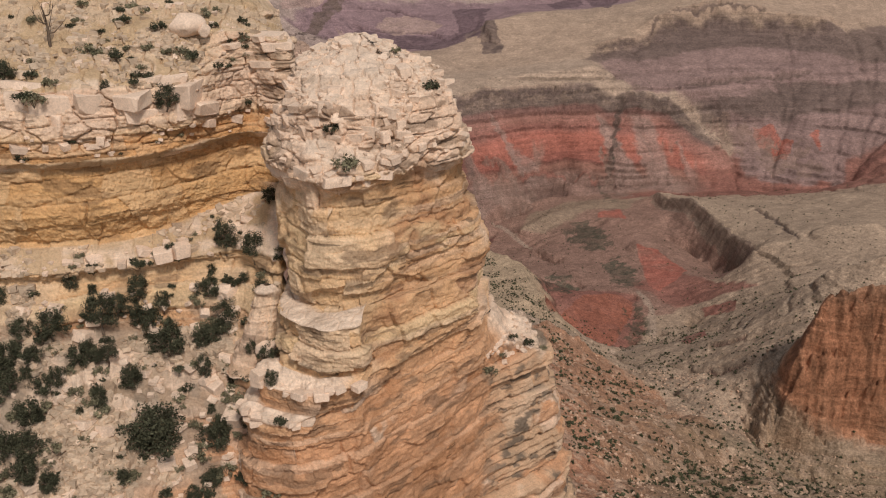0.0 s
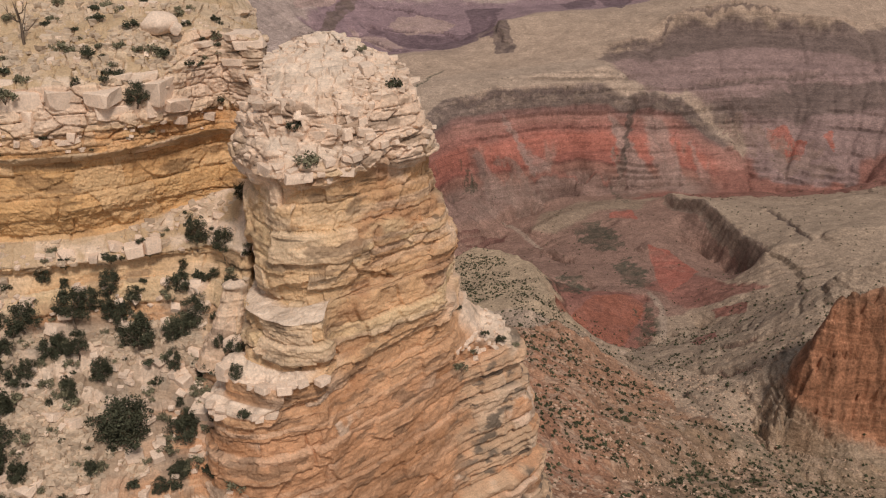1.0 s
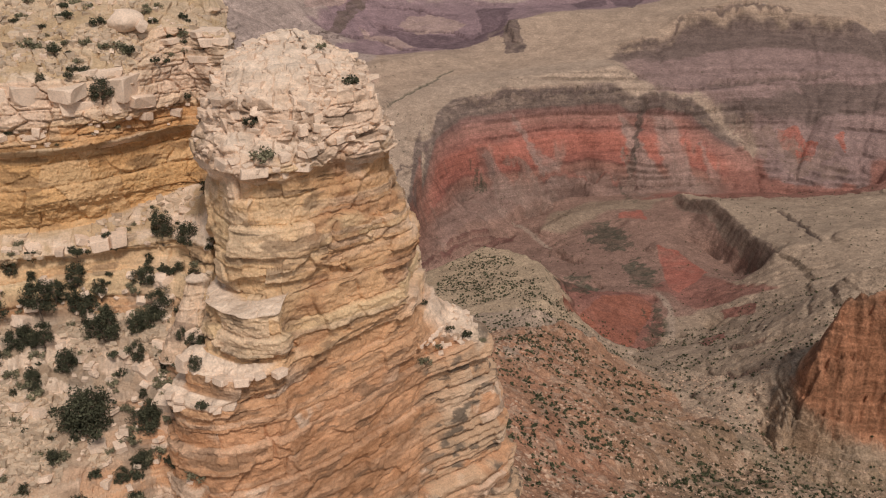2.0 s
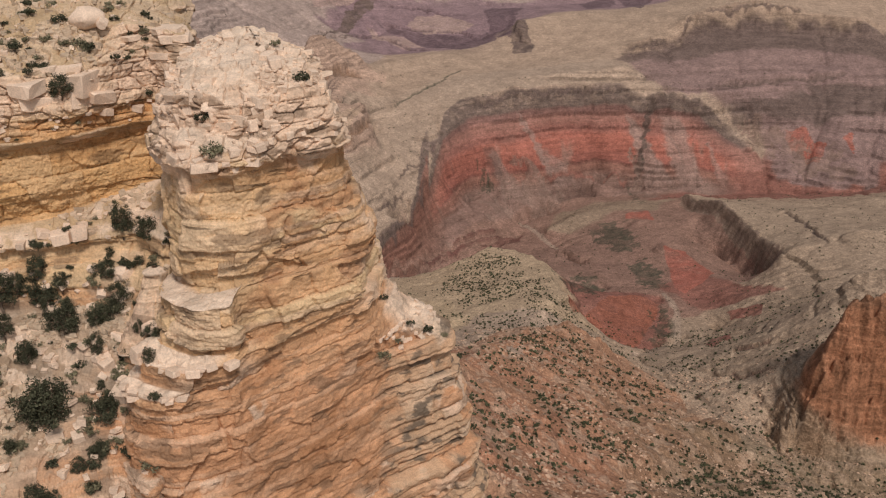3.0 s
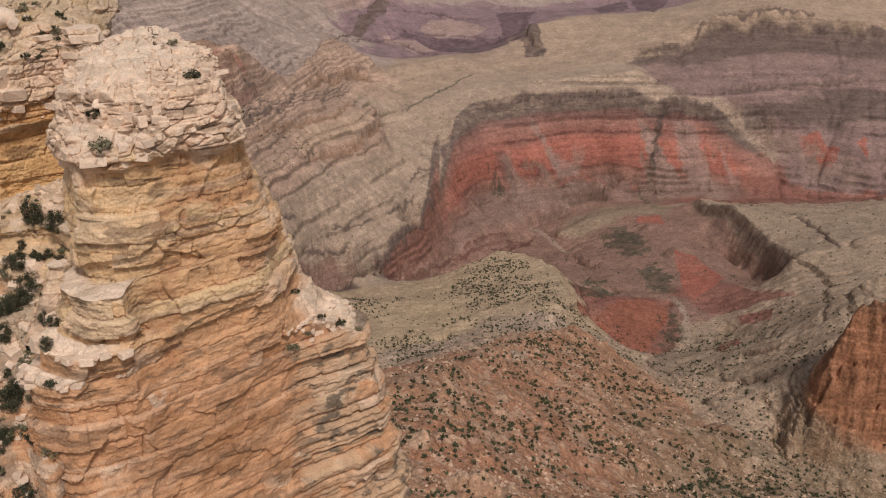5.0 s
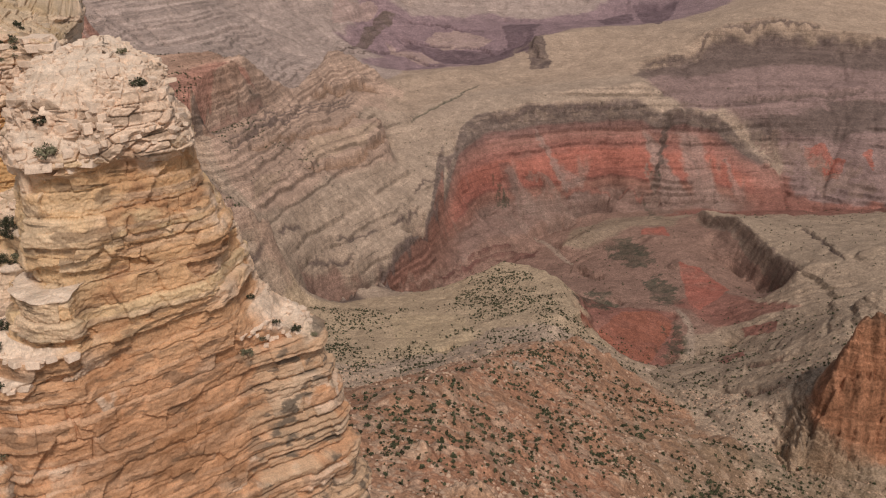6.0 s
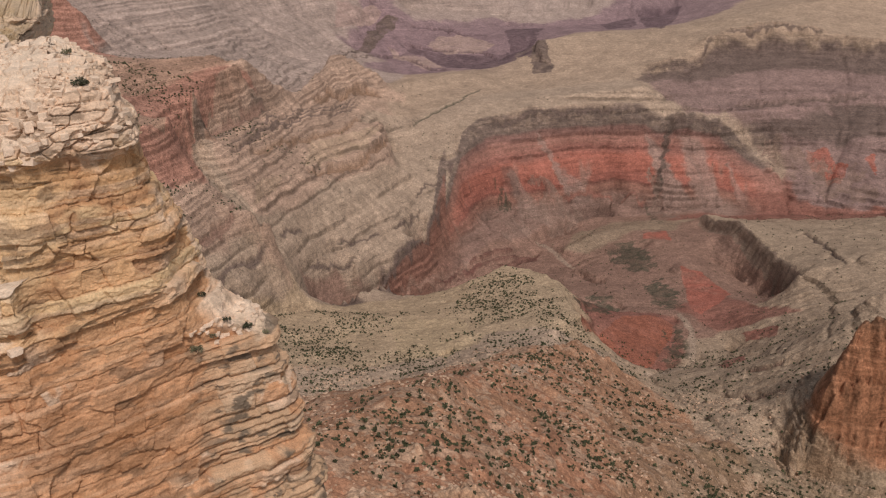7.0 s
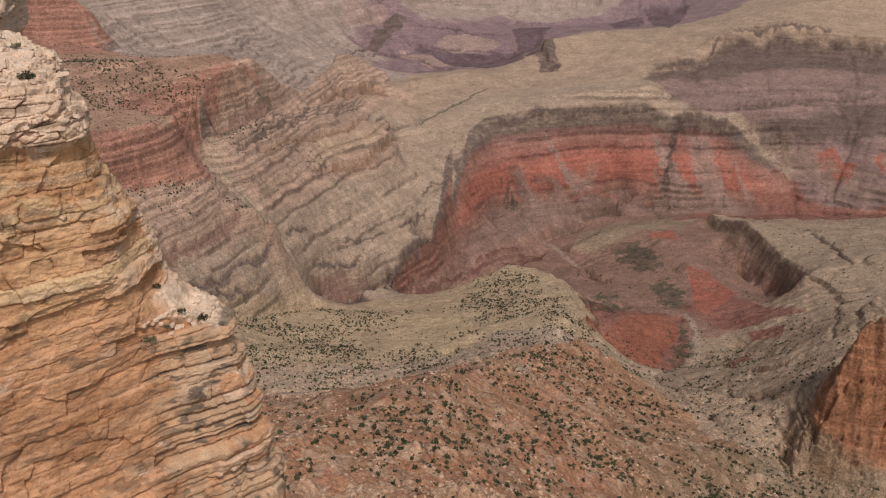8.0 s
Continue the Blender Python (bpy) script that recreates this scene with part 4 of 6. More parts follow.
def beds(z, seed, thin, thick, count=400, low=880):
    edges = low + np.cumsum(np.random.default_rng(seed).uniform(thin, thick, count))
    rand = np.random.default_rng(seed + 1).uniform(-1, 1, count + 1)
    i = np.clip(np.searchsorted(edges, z), 1, count - 1)
    f = np.clip((z - edges[i - 1]) / (edges[i] - edges[i - 1]), 0, 1)
    return i, f, rand[i]


def weather(pos, seed, crag=1.0, blocky=1.0):
    """Cut beds, joints and rubble into a lofted cliff. Returns the surface, how upright it is, and the bed's own random number."""
    p = pos.copy()
    for _ in range(2):
        p[1:-1] = 0.5 * p[1:-1] + 0.25 * (p[2:] + p[:-2])
    n = normals(p)
    x, y, z = p[..., 0], p[..., 1], p[..., 2]
    steep_part = smooth(0.85, 0.45, np.abs(n[..., 2]))
    arc = np.cumsum(np.linalg.norm(np.diff(p, axis=1, prepend=p[:, :1])[..., :2], axis=-1), axis=1)
    zz = z + 0.2 * fbm(x / 5, y / 5, z / 9, 3, seed) + 0.05 * noise3(x * 1.3, y * 1.3, z, seed + 3)
    i1, f1, r1 = beds(zz, seed + 2, 0.9, 2.6)
    i2, f2, r2 = beds(zz, seed + 4, 0.1, 0.55, 700)
    patch = smooth(0.0, 0.35, fbm(x / 4, y / 4, z / 2.0, 3, seed + 8))
    d = 0.36 * r1 - 0.24 * (2 * f1 - 1) ** 20
    d = d + patch * (0.045 * r2 - 0.045 * (2 * f2 - 1) ** 6)
    gap, own = cells(arc / 3.6 + i1 * 0.37 + noise3(x, y, z / 2, seed) * 0.15, i1 * 1.0 + 0.5 + f1 * 0.2, seed)
    crack = np.exp(-(gap / 0.035) ** 2) * smooth(0.35, 0.6, fbm(x / 3, y / 3, z / 6, 2, seed + 30))
    d = d - 0.3 * crack + 0.6 * blocky * (own - 0.5)
    wide_gap, wide_own = cells(arc / 6.5 + 0.3 * noise3(x / 3, y / 3, z / 3, seed + 16), zz / 4.2, seed + 17)
    d = d + 0.7 * blocky * (wide_own - 0.5) + 0.2 * fbm(x / 3.2, y / 3.2, z / 3.2, 3, seed + 11) + 0.11 * fbm(x * 1.1, y * 1.1, z * 1.8, 4, seed + 12, 0.6) + (0.16 - 0.09 * blocky) * np.abs(fbm(x * 2.6, y * 2.6, z * 5, 3, seed + 19))
    slab = smooth(966, 968.5, z)
    gap2, own2 = cells(x / 1.3 + 0.2 * noise3(x, y, z, 1), y / 1.3, seed + 2)
    bold = smooth(4, 7, x) * smooth(960, 957, z)
    top_rock = smooth(978.4, 979.6, z)
    gap3, own3 = cells(arc / 2.1 + 0.25 * noise3(x, y, z, seed + 41), zz / 0.95, seed + 42)
    d = d + top_rock * (0.34 * (own3 - 0.5) - 0.4 * np.exp(-(gap3 / 0.07) ** 2))
    d = d + bold * (0.5 * r1 - 0.6 * (2 * f1 - 1) ** 6 + 0.25 * r2)
    flat = 0.16 * fbm(x / 1.6, y / 1.6, z / 1.6, 4, seed + 13) + slab * (0.12 + 0.2 * smooth(978, 980, z)) * ((own2 - 0.5) - np.exp(-(gap2 / 0.06) ** 2))
    flat = flat + (1 - slab) * (0.55 * fbm(x / 2.6, y / 2.6, z / 2.6, 4, seed + 14, 0.6) + 0.12 * fbm(x * 2, y * 2, z * 2, 3, seed + 15))
    calm = 1 - 0.15 * smooth(966, 962, z) * smooth(-6, 0, x)
    move = crag * (d * steep_part * calm + flat * (1 - steep_part))
    return p + n * move[..., None], steep_part, r1, r2, own


PINNACLE = (
    (986.95, ((-5.6, 75.1), (-5.6, 75), (-5.55, 74.95), (-5.5, 74.95), (-5.45, 74.95), (-5.4, 75), (-5.4, 75), (-5.4, 75.05), (-5.45, 75.1), (-5.5, 75.15), (-5.55, 75.15))),
    (986.8, ((-6.5, 75.8), (-6.6, 75), (-6.3, 74.4), (-5.6, 74.2), (-5, 74.3), (-5, 74.3), (-4.6, 74.6), (-4.5, 75), (-4.6, 75.4), (-5, 75.8), (-5.7, 76))),
    (985.4, ((-9, 76.5), (-10, 72), (-8, 68.6), (-5, 67.6), (-2, 67.8), (-1.8, 67.9), (-0.4, 69), (-0.5, 71.5), (-1, 73.5), (-2.5, 76), (-5.5, 77.5))),
    (983.6, ((-10.6, 77), (-11.1, 70.5), (-8.6, 66.2), (-5, 65.2), (-2, 65.8), (-1.7, 66.1), (0.8, 68.2), (1.1, 70.5), (0.7, 73.5), (-1.5, 77), (-5.5, 79))),
    (981.4, ((-10.8, 77), (-11.7, 69.6), (-8.6, 65.6), (-5, 64.7), (-2.1, 65.4), (-1.6, 65.7), (1.8, 68.2), (2.1, 70.2), (1.4, 74), (-1, 77.5), (-5.5, 79.5))),
    (980.5, ((-11, 77), (-12, 69.2), (-8.6, 64.2), (-5.5, 63.4), (-2.8, 64.4), (-2.2, 64.9), (2.3, 68.4), (2.6, 70.3), (1.6, 74.2), (-1, 77.6), (-5.5, 79.6))),
    (978.9, ((-11, 77), (-12.2, 68.9), (-8.6, 63), (-6.2, 62.6), (-3.4, 63.8), (-2.8, 64.3), (1.8, 67.9), (2.8, 69.6), (2, 74.2), (-1, 77.8), (-5.5, 79.6))),
    (978.2, ((-10.6, 76.5), (-11.3, 69.2), (-8.5, 63.7), (-6.1, 63.2), (-3.5, 64.3), (-3, 64.7), (1, 68), (2.6, 70.1), (2.2, 74), (-0.5, 77.6), (-5.3, 79.4))),
    (974, ((-10.6, 76.5), (-11.3, 68.6), (-8.8, 63.7), (-6.4, 63), (-4.2, 63.7), (-3.6, 64.2), (0.5, 67.8), (3.4, 70.7), (3, 74), (1, 77), (-5, 79.6))),
    (971, ((-10.6, 76.5), (-11, 68), (-8.8, 63.7), (-6.6, 62.9), (-4.6, 63.3), (-3.9, 63.9), (0.9, 68.1), (4.6, 71.2), (4, 75), (2.4, 78.4), (-4.4, 80))),
    (969.6, ((-10.6, 76.5), (-10.5, 67.6), (-8.7, 63.8), (-6.7, 62.8), (-4.8, 63.1), (-4.2, 63.7), (0.5, 67.7), (3.8, 70.9), (4.2, 75.5), (3.4, 79), (-4, 80.4))),
    (969.2, ((-11, 76), (-11.1, 64.9), (-10.6, 62.8), (-7.6, 60.5), (-4.8, 61), (-4.3, 63.3), (0.4, 67.5), (3.8, 70.9), (4.3, 75.6), (3.6, 79.2), (-4, 80.6))),
    (967.6, ((-11, 76), (-10.9, 64.6), (-10.5, 62.6), (-7.6, 60.6), (-4.7, 61.1), (-4.3, 63.3), (0.2, 67.2), (3.8, 70.9), (4.4, 75.8), (4, 79.6), (-3.8, 81))),
    (965.1, ((-11.5, 75), (-10.8, 64), (-10.5, 62.2), (-7.7, 60.8), (-4.8, 61.5), (-4.3, 63.3), (-0.2, 66.8), (3.8, 71), (4.5, 76), (4.4, 80), (-3.6, 81.6))),
    (964.3, ((-12.5, 75), (-12.6, 63), (-11.9, 60.9), (-8, 59.4), (-5, 60.9), (-4.2, 62.6), (-0.1, 66.8), (4, 71.2), (4.6, 76.2), (4.6, 80.2), (-3.4, 82))),
    (962.7, ((-12.5, 75), (-12.6, 63), (-11.9, 60.8), (-8.2, 59.5), (-5, 61), (-4.2, 62.6), (0, 66.9), (4.2, 71.6), (4.8, 76.4), (4.8, 80.6), (-3.2, 82.4))),
    (962, ((-13.5, 75), (-13.8, 62.3), (-13.2, 60.2), (-9.8, 58.9), (-5.2, 60.9), (-4.2, 62.6), (0, 66.9), (4.3, 71.7), (5, 76.4), (5, 81), (-3, 82.6))),
    (960, ((-13.6, 75), (-13.8, 62.3), (-13.2, 60.2), (-9.7, 58.9), (-5.1, 61), (-3.8, 62.6), (0.3, 67.3), (4.6, 72.4), (7, 76.6), (6.6, 82), (-3, 83))),
    (957.4, ((-13.8, 75), (-13.9, 62.3), (-13.3, 60.2), (-9.3, 59), (-5, 61.3), (-3.5, 63), (1.2, 68.3), (5.2, 73.2), (11, 78.6), (9.4, 83.2), (-3, 84))),
    (951, ((-14.4, 75), (-14.2, 62.3), (-13.4, 60.2), (-9, 59), (-5, 61.8), (-3.5, 63.3), (1, 68), (5.6, 73.3), (12.3, 78.6), (11.4, 83), (-3, 85))),
    (945, ((-15, 75), (-14.8, 62), (-13.8, 60), (-9, 58.8), (-5, 61.6), (-3.5, 63.1), (1.2, 67.6), (5.8, 72.6), (12.8, 78.9), (12.4, 83.4), (-3, 86))),
    (937.5, ((-16, 75), (-15.6, 61), (-14.4, 59), (-9, 58), (-4.6, 60.8), (-2.9, 62.3), (2, 67), (7, 72.2), (14, 79.2), (13.8, 84), (-3, 88))),
    (920, ((-17, 75), (-16.6, 60.4), (-15, 58), (-9, 57), (-4, 60), (-2.2, 61.6), (3, 66.4), (8.4, 71.6), (15.6, 79.2), (15.6, 85), (-3, 90))),
    (866, ((-20, 75), (-20, 58), (-18, 54), (-9, 52), (-1, 56), (1.2, 57.8), (8, 63), (14, 69), (21, 78), (20, 88), (-3, 96))),
)
us = np.concatenate([np.linspace(0, 1, 46, endpoint=False), np.linspace(1, 2, 80, endpoint=False), np.linspace(2, 4, 170, endpoint=False), np.linspace(4, 5, 30, endpoint=False), np.linspace(5, 6, 90, endpoint=False), np.linspace(6, 8, 180, endpoint=False), np.linspace(8, 9, 50, endpoint=False), np.linspace(9, 11, 34, endpoint=False)])
rows = (6, 26, 30, 32, 18, 24, 10, 52, 40, 20, 24, 24, 34, 22, 22, 12, 28, 34, 66, 56, 50, 30, 8)
shape = loft(PINNACLE, us, rows, True)
x, y, z = shape[..., 0], shape[..., 1], shape[..., 2].copy()
shape[..., 2] += 1.1 * fbm(x / 4, y / 4, z / 40, 3, 351) * smooth(964, 975, z) * smooth(985.5, 983, z)
rock, upright, r1, r2, scar = weather(shape, 40)


def limestone(rock, upright, r1, r2, scar, seed, bright):
    """Cream ledges, yellow and orange-tan faces with iron stains, a foot darkened in its colour, and grey lichen where
    water stands.
    """
    x, y, z = rock[..., 0], rock[..., 1], rock[..., 2]
    face = np.array((0.71, 0.44, 0.25)) * np.ones((*x.shape, 3))

    def over(rgb, a):
        nonlocal face
        face = face * (1 - a[..., None]) + np.array(rgb) * a[..., None]
    plain = 1 - 0.55 * smooth(966, 961, z) * smooth(-9, -4, x)
    over((0.74, 0.535, 0.32), smooth(-0.2, 0.6, r1 + 0.5 * fbm(x / 4, y / 4, z / 2, 3, seed + 1)) * plain)
    over((0.6, 0.36, 0.19), 0.8 * smooth(0.0, 0.8, -r1 + 0.8 * fbm(x / 3, y / 3, z / 2, 3, seed)) * plain)
    over((0.64, 0.345, 0.195), smooth(969, 958, z) * 0.85)
    over((0.44, 0.22, 0.11), 0.7 * smooth(0.1, 0.6, fbm(x / 3.5, y / 3.5, z / 2.2, 4, seed + 5)))
    over((0.75, 0.56, 0.42), 0.8 * smooth(0.66, 0.72, scar + 0.14 * smooth(958, 963, z) * smooth(974, 970, z) + 0.12 * fbm(x / 1.5, y / 1.5, z / 1.5, 3, seed + 6)) * smooth(-0.3, 0.4, fbm(x / 6, y / 6, z / 5, 2, seed + 7)))
    over((0.75, 0.57, 0.43), 0.35 * plain * smooth(0.3, 0.9, r2))
    over((0.79, 0.575, 0.34), 0.5 * smooth(965, 969, z) * smooth(980, 976, z) * smooth(-1.5, -4, x + 1.5 * fbm(x / 3, y / 3, z / 2, 3, seed + 8)))
    over((0.8, 0.595, 0.45), bright)
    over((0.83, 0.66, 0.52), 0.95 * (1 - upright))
    # brown stains, thickened downwards so that the foot's dimness lies in the colour
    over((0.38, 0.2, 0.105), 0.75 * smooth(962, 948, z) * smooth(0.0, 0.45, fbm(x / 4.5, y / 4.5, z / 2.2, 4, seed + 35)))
    over((0.2, 0.13, 0.085), 0.55 * upright * smooth(0.38, 0.6, fbm(x / 2.6, y / 2.6, z / 0.7, 4, seed + 37)))
    spur = smooth(961, 956, z + 1.5 * fbm(x / 3, y / 3, z / 3, 3, seed + 31)) * smooth(3.5, 8, x + 2.5 * fbm(x / 3, y / 3, z / 2, 4, seed + 33)) * smooth(0.2, 0.5, fbm(x / 4, y / 4, z / 3, 3, seed + 21) + 0.5)
    over((0.6, 0.44, 0.3), 0.6 * spur)
    over((0.16, 0.125, 0.095), (0.15 + 0.75 * spur) * smooth(0.2, 0.5, fbm(x / 1.7, y / 1.7, z / 0.8, 4, seed + 9)))
    return face


high = smooth(976.6, 980.4, rock[..., 2] + 2.2 * fbm(rock[..., 0] / 4, rock[..., 1] / 4, rock[..., 2] / 2, 3, 3))
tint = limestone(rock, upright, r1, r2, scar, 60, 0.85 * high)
pinnacle = tagged(new("rock_pinnacle"), "tall yellow-tan bedded limestone pinnacle with a pale broken cap", "rock pinnacle")
pinnacle.location = (-4, 70, 930)
ring_row = np.concatenate([[0], np.cumsum(rows)])


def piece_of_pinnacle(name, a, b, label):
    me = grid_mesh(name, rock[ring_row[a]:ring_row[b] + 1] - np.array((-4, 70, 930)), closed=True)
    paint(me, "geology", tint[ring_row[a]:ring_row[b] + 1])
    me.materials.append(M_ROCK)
    ob = tagged(new(name, me), label)
    ob.parent = pinnacle
    return ob


cap = piece_of_pinnacle("cap", 0, 6, "pale cracked cap rock")
column = piece_of_pinnacle("column", 6, 11, "yellow overhung column")
ledge_block = piece_of_pinnacle("ledge", 11, 16, "stepped pale-topped ledges")
plinth = piece_of_pinnacle("base", 16, 23, "sheer orange-tan base with dark weathered shoulder")
pinnacle_surface, pinnacle_us = rock, us

RIM = (
    (993, ((-90, 150), (-60, 150), (-50, 148), (-44, 146), (-42, 145), (-40, 143), (-38, 141), (-36, 139), (-34, 137), (-33, 135))),
    (991, ((-90, 93), (-55, 91), (-38, 85), (-31, 83.6), (-26, 84), (-22, 86, 990), (-18.5, 86, 988.6), (-16, 86, 987.4), (-15, 92, 986), (-30, 126, 985))),
    (988.4, ((-90, 91), (-55, 88), (-38, 83.6), (-31, 82.4), (-26, 82.8), (-22, 83, 988.4), (-18.5, 82, 988.2), (-16, 83, 987), (-15, 92, 985.6), (-30, 126, 984.6))),
    (986.5, ((-90, 84), (-55, 80), (-38, 77.5), (-31, 77), (-27, 76.5), (-22.5, 76), (-19, 77.5), (-15.6, 79.4, 986.2), (-11.8, 80.6, 985.4), (-30, 126, 984))),
    (983.4, ((-90, 78), (-55, 73), (-38, 70.5), (-31, 69.8), (-26, 70.4), (-22, 71.8), (-18.6, 73.4), (-15.4, 78.8, 983), (-11.7, 80.2, 983), (-30, 126, 983))),
    (980.8, ((-90, 77), (-55, 72), (-38, 69.6), (-31, 69), (-26, 69.7), (-22, 71.4), (-18.5, 73.2), (-15, 78.6), (-12, 80.8), (-30, 126))),
    (978.4, ((-90, 76), (-55, 71), (-38, 68.6), (-31, 68.2), (-26, 68.9), (-22.2, 70.6), (-18.7, 73.6), (-15.3, 77.2), (-12.2, 79.6), (-29, 122))),
    (977.6, ((-90, 77), (-55, 72), (-38, 69.8), (-31, 69.2), (-26, 69.8), (-22.2, 72), (-18.7, 75.4), (-15.3, 78.8), (-12.2, 80.6), (-29, 122))),
    (974, ((-90, 76), (-55, 71.4), (-38, 69), (-31, 68.6), (-26, 69.2), (-22.2, 71.4), (-18.9, 75), (-15.3, 78.2), (-12.2, 80), (-29, 122))),
    (971.4, ((-90, 77), (-55, 72), (-38, 69.6), (-31, 69.4), (-26, 70.2), (-22.4, 72.2), (-19, 75.4, 972), (-15.3, 77.8, 973), (-12, 79, 974), (-29, 122, 972))),
    (969.8, ((-90, 75), (-55, 70), (-38, 67.6), (-31, 67.4), (-26, 68.4), (-22, 69.8), (-18.6, 71, 970), (-15.4, 71.6, 970.4), (-11.5, 71, 971), (-29, 122, 970))),
    (969, ((-90, 75.4), (-55, 70.4), (-38, 68.2), (-31, 67.9), (-26, 68.9), (-22, 70.3), (-18.6, 71.4), (-15.4, 71.8), (-11.5, 71), (-29, 122))),
    (965, ((-90, 73), (-55, 68), (-38, 66), (-31, 65.4, 966), (-26, 67.3, 965.5), (-22, 68.8, 964.8), (-18.5, 68.6, 964.6), (-15.4, 68, 964.4), (-11.5, 66, 964), (-29, 122, 965))),
    (961.4, ((-90, 66), (-55, 62), (-38, 60.5), (-31, 60.5), (-26, 61.6), (-21.6, 63.2, 960.6), (-18.2, 63.8, 960), (-15, 63.6, 959.6), (-11.5, 62, 958), (-29, 122, 960))),
    (957.4, ((-90, 60), (-55, 57), (-38, 55.6), (-31, 55.8), (-26, 57.4), (-21, 59, 956.9), (-17.6, 60.4, 955.6), (-14.8, 61, 954), (-11, 60, 950), (-29, 122, 955))),
    (951, ((-90, 54), (-55, 50), (-38, 49), (-31, 49.5), (-26, 51), (-21, 53, 950), (-17, 55, 948), (-14, 56.6, 944), (-10, 57, 938), (-29, 122, 950))),
    (870, ((-90, 30), (-55, 26), (-38, 24), (-31, 26), (-26, 28), (-21, 32), (-18, 38), (-16, 44), (-13, 52), (-29, 122))),
)
us = np.concatenate([np.linspace(0, 2, 50, endpoint=False), np.linspace(2, 7, 480, endpoint=False), np.linspace(7, 8, 70, endpoint=False), np.linspace(8, 9, 30)])
us[-1] = 8.999
rows = (14, 20, 24, 52, 34, 36, 12, 46, 34, 22, 12, 50, 56, 56, 50, 30)
shape = loft(RIM, us, rows, False)
rock, upright, r1, r2, scar = weather(shape, 140, 1.0, 0.4)
# on the slopes under the alcove low ledges of bare rock stand out of the rubble
x, y, z = rock[..., 0], rock[..., 1], rock[..., 2]
edges = 880 + np.cumsum(np.random.default_rng(303).uniform(1.1, 2.8, 60))
level = z + 0.9 * fbm(x / 6, y / 6, z / 20, 3, 301)
step = np.clip(np.searchsorted(edges, level), 1, 59)
tall = edges[step] - edges[step - 1]
part_up = np.clip((level - edges[step - 1]) / tall, 0, 1)
rocky = smooth(-0.15, 0.25, fbm(x / 6, y / 6, z / 5, 3, 307)) * smooth(969, 967, z) * (1 - upright)
joint, own = cells(x / 1.7 + 0.4 * step, y / 1.7, 309)
rock[..., 2] += (np.where(part_up < 0.66, part_up * 0.2, 0.132 + (part_up - 0.66) * 2.553) - part_up) * tall * 0.85 * rocky + rocky * (0.5 * (own - 0.5) - 0.25 * np.exp(-(joint / 0.08) ** 2))
bared = rocky * smooth(0.5, 0.72, part_up + 0.25 * fbm(x, y, z, 2, 311))
pale = smooth(979.5, 980.8, rock[..., 2]) * 0.75 * upright
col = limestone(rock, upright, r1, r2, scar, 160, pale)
low_down = smooth(968, 965, z)
alcove = upright * smooth(970.5, 972, z) * smooth(981, 979, z)
col = col * (1 - alcove[..., None] * np.array((0.06, 0.15, 0.3)))
soil = (1 - upright) * np.maximum(smooth(-0.6, 0.25, fbm(x / 2, y / 2, z / 2, 4, 77)), 0.88 * low_down + 0.7 * smooth(983, 985, z)) * (1 - bared)
earth = np.array((0.5, 0.35, 0.2)) + (np.array((0.34, 0.24, 0.158)) - np.array((0.5, 0.35, 0.2))) * low_down[..., None]
col += (earth - col) * (0.85 + 0.1 * low_down)[..., None] * soil[..., None]
lichen = low_down * smooth(0.1, 0.5, fbm(x / 1.8, y / 1.8, z / 1.2, 4, 81))
col += (np.array((0.3, 0.245, 0.19)) - col) * 0.55 * lichen[..., None]
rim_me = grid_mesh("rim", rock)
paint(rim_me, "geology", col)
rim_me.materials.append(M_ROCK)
rim = tagged(new("canyon_rim", rim_me), "stepped buff limestone rim with an overhung yellow alcove", "cliff", kind="structure")
rim_surface, rim_us, rim_row, rim_upright = rock, us, np.concatenate([[0], np.cumsum(rows)]), upright

# a leaning pillar between the rim and the pinnacle
def round_ring(z, x, y, r, squash=0.85):
    return (z, tuple((x + r * math.cos(a), y + squash * r * math.sin(a)) for a in np.linspace(0, 2 * math.pi, 8, endpoint=False)[::-1]))


FIN = tuple(round_ring(*q) for q in ((969.3, -12.4, 67.4, 0.3), (968.9, -12.5, 67.3, 1.0), (967, -13, 66.9, 1.45), (964.6, -13.6, 66.3, 1.7), (962.6, -13.9, 65.8, 2.1), (962.2, -13.8, 66, 1.5), (961, -13.6, 66, 1.5), (960.4, -14, 65.4, 2.2), (956, -14.6, 64.6, 2.8)))
fin_us = np.linspace(0, 8, 150, endpoint=False)
shape = loft(FIN, fin_us, (6, 26, 30, 26, 6, 14, 8, 30), True)
fin_rock, fin_up, fr1, fr2, fin_scar = weather(shape, 240, 0.7)
fin_me = grid_mesh("rock_pillar", fin_rock, closed=True)
paint(fin_me, "geology", 0.97 * limestone(fin_rock, fin_up, fr1, fr2, fin_scar, 260, 0.5 + 0 * fin_up))
fin_me.materials.append(M_ROCK)
tagged(new("rock_pillar", fin_me), "leaning buff limestone pillar standing on the talus", "rock pillar")

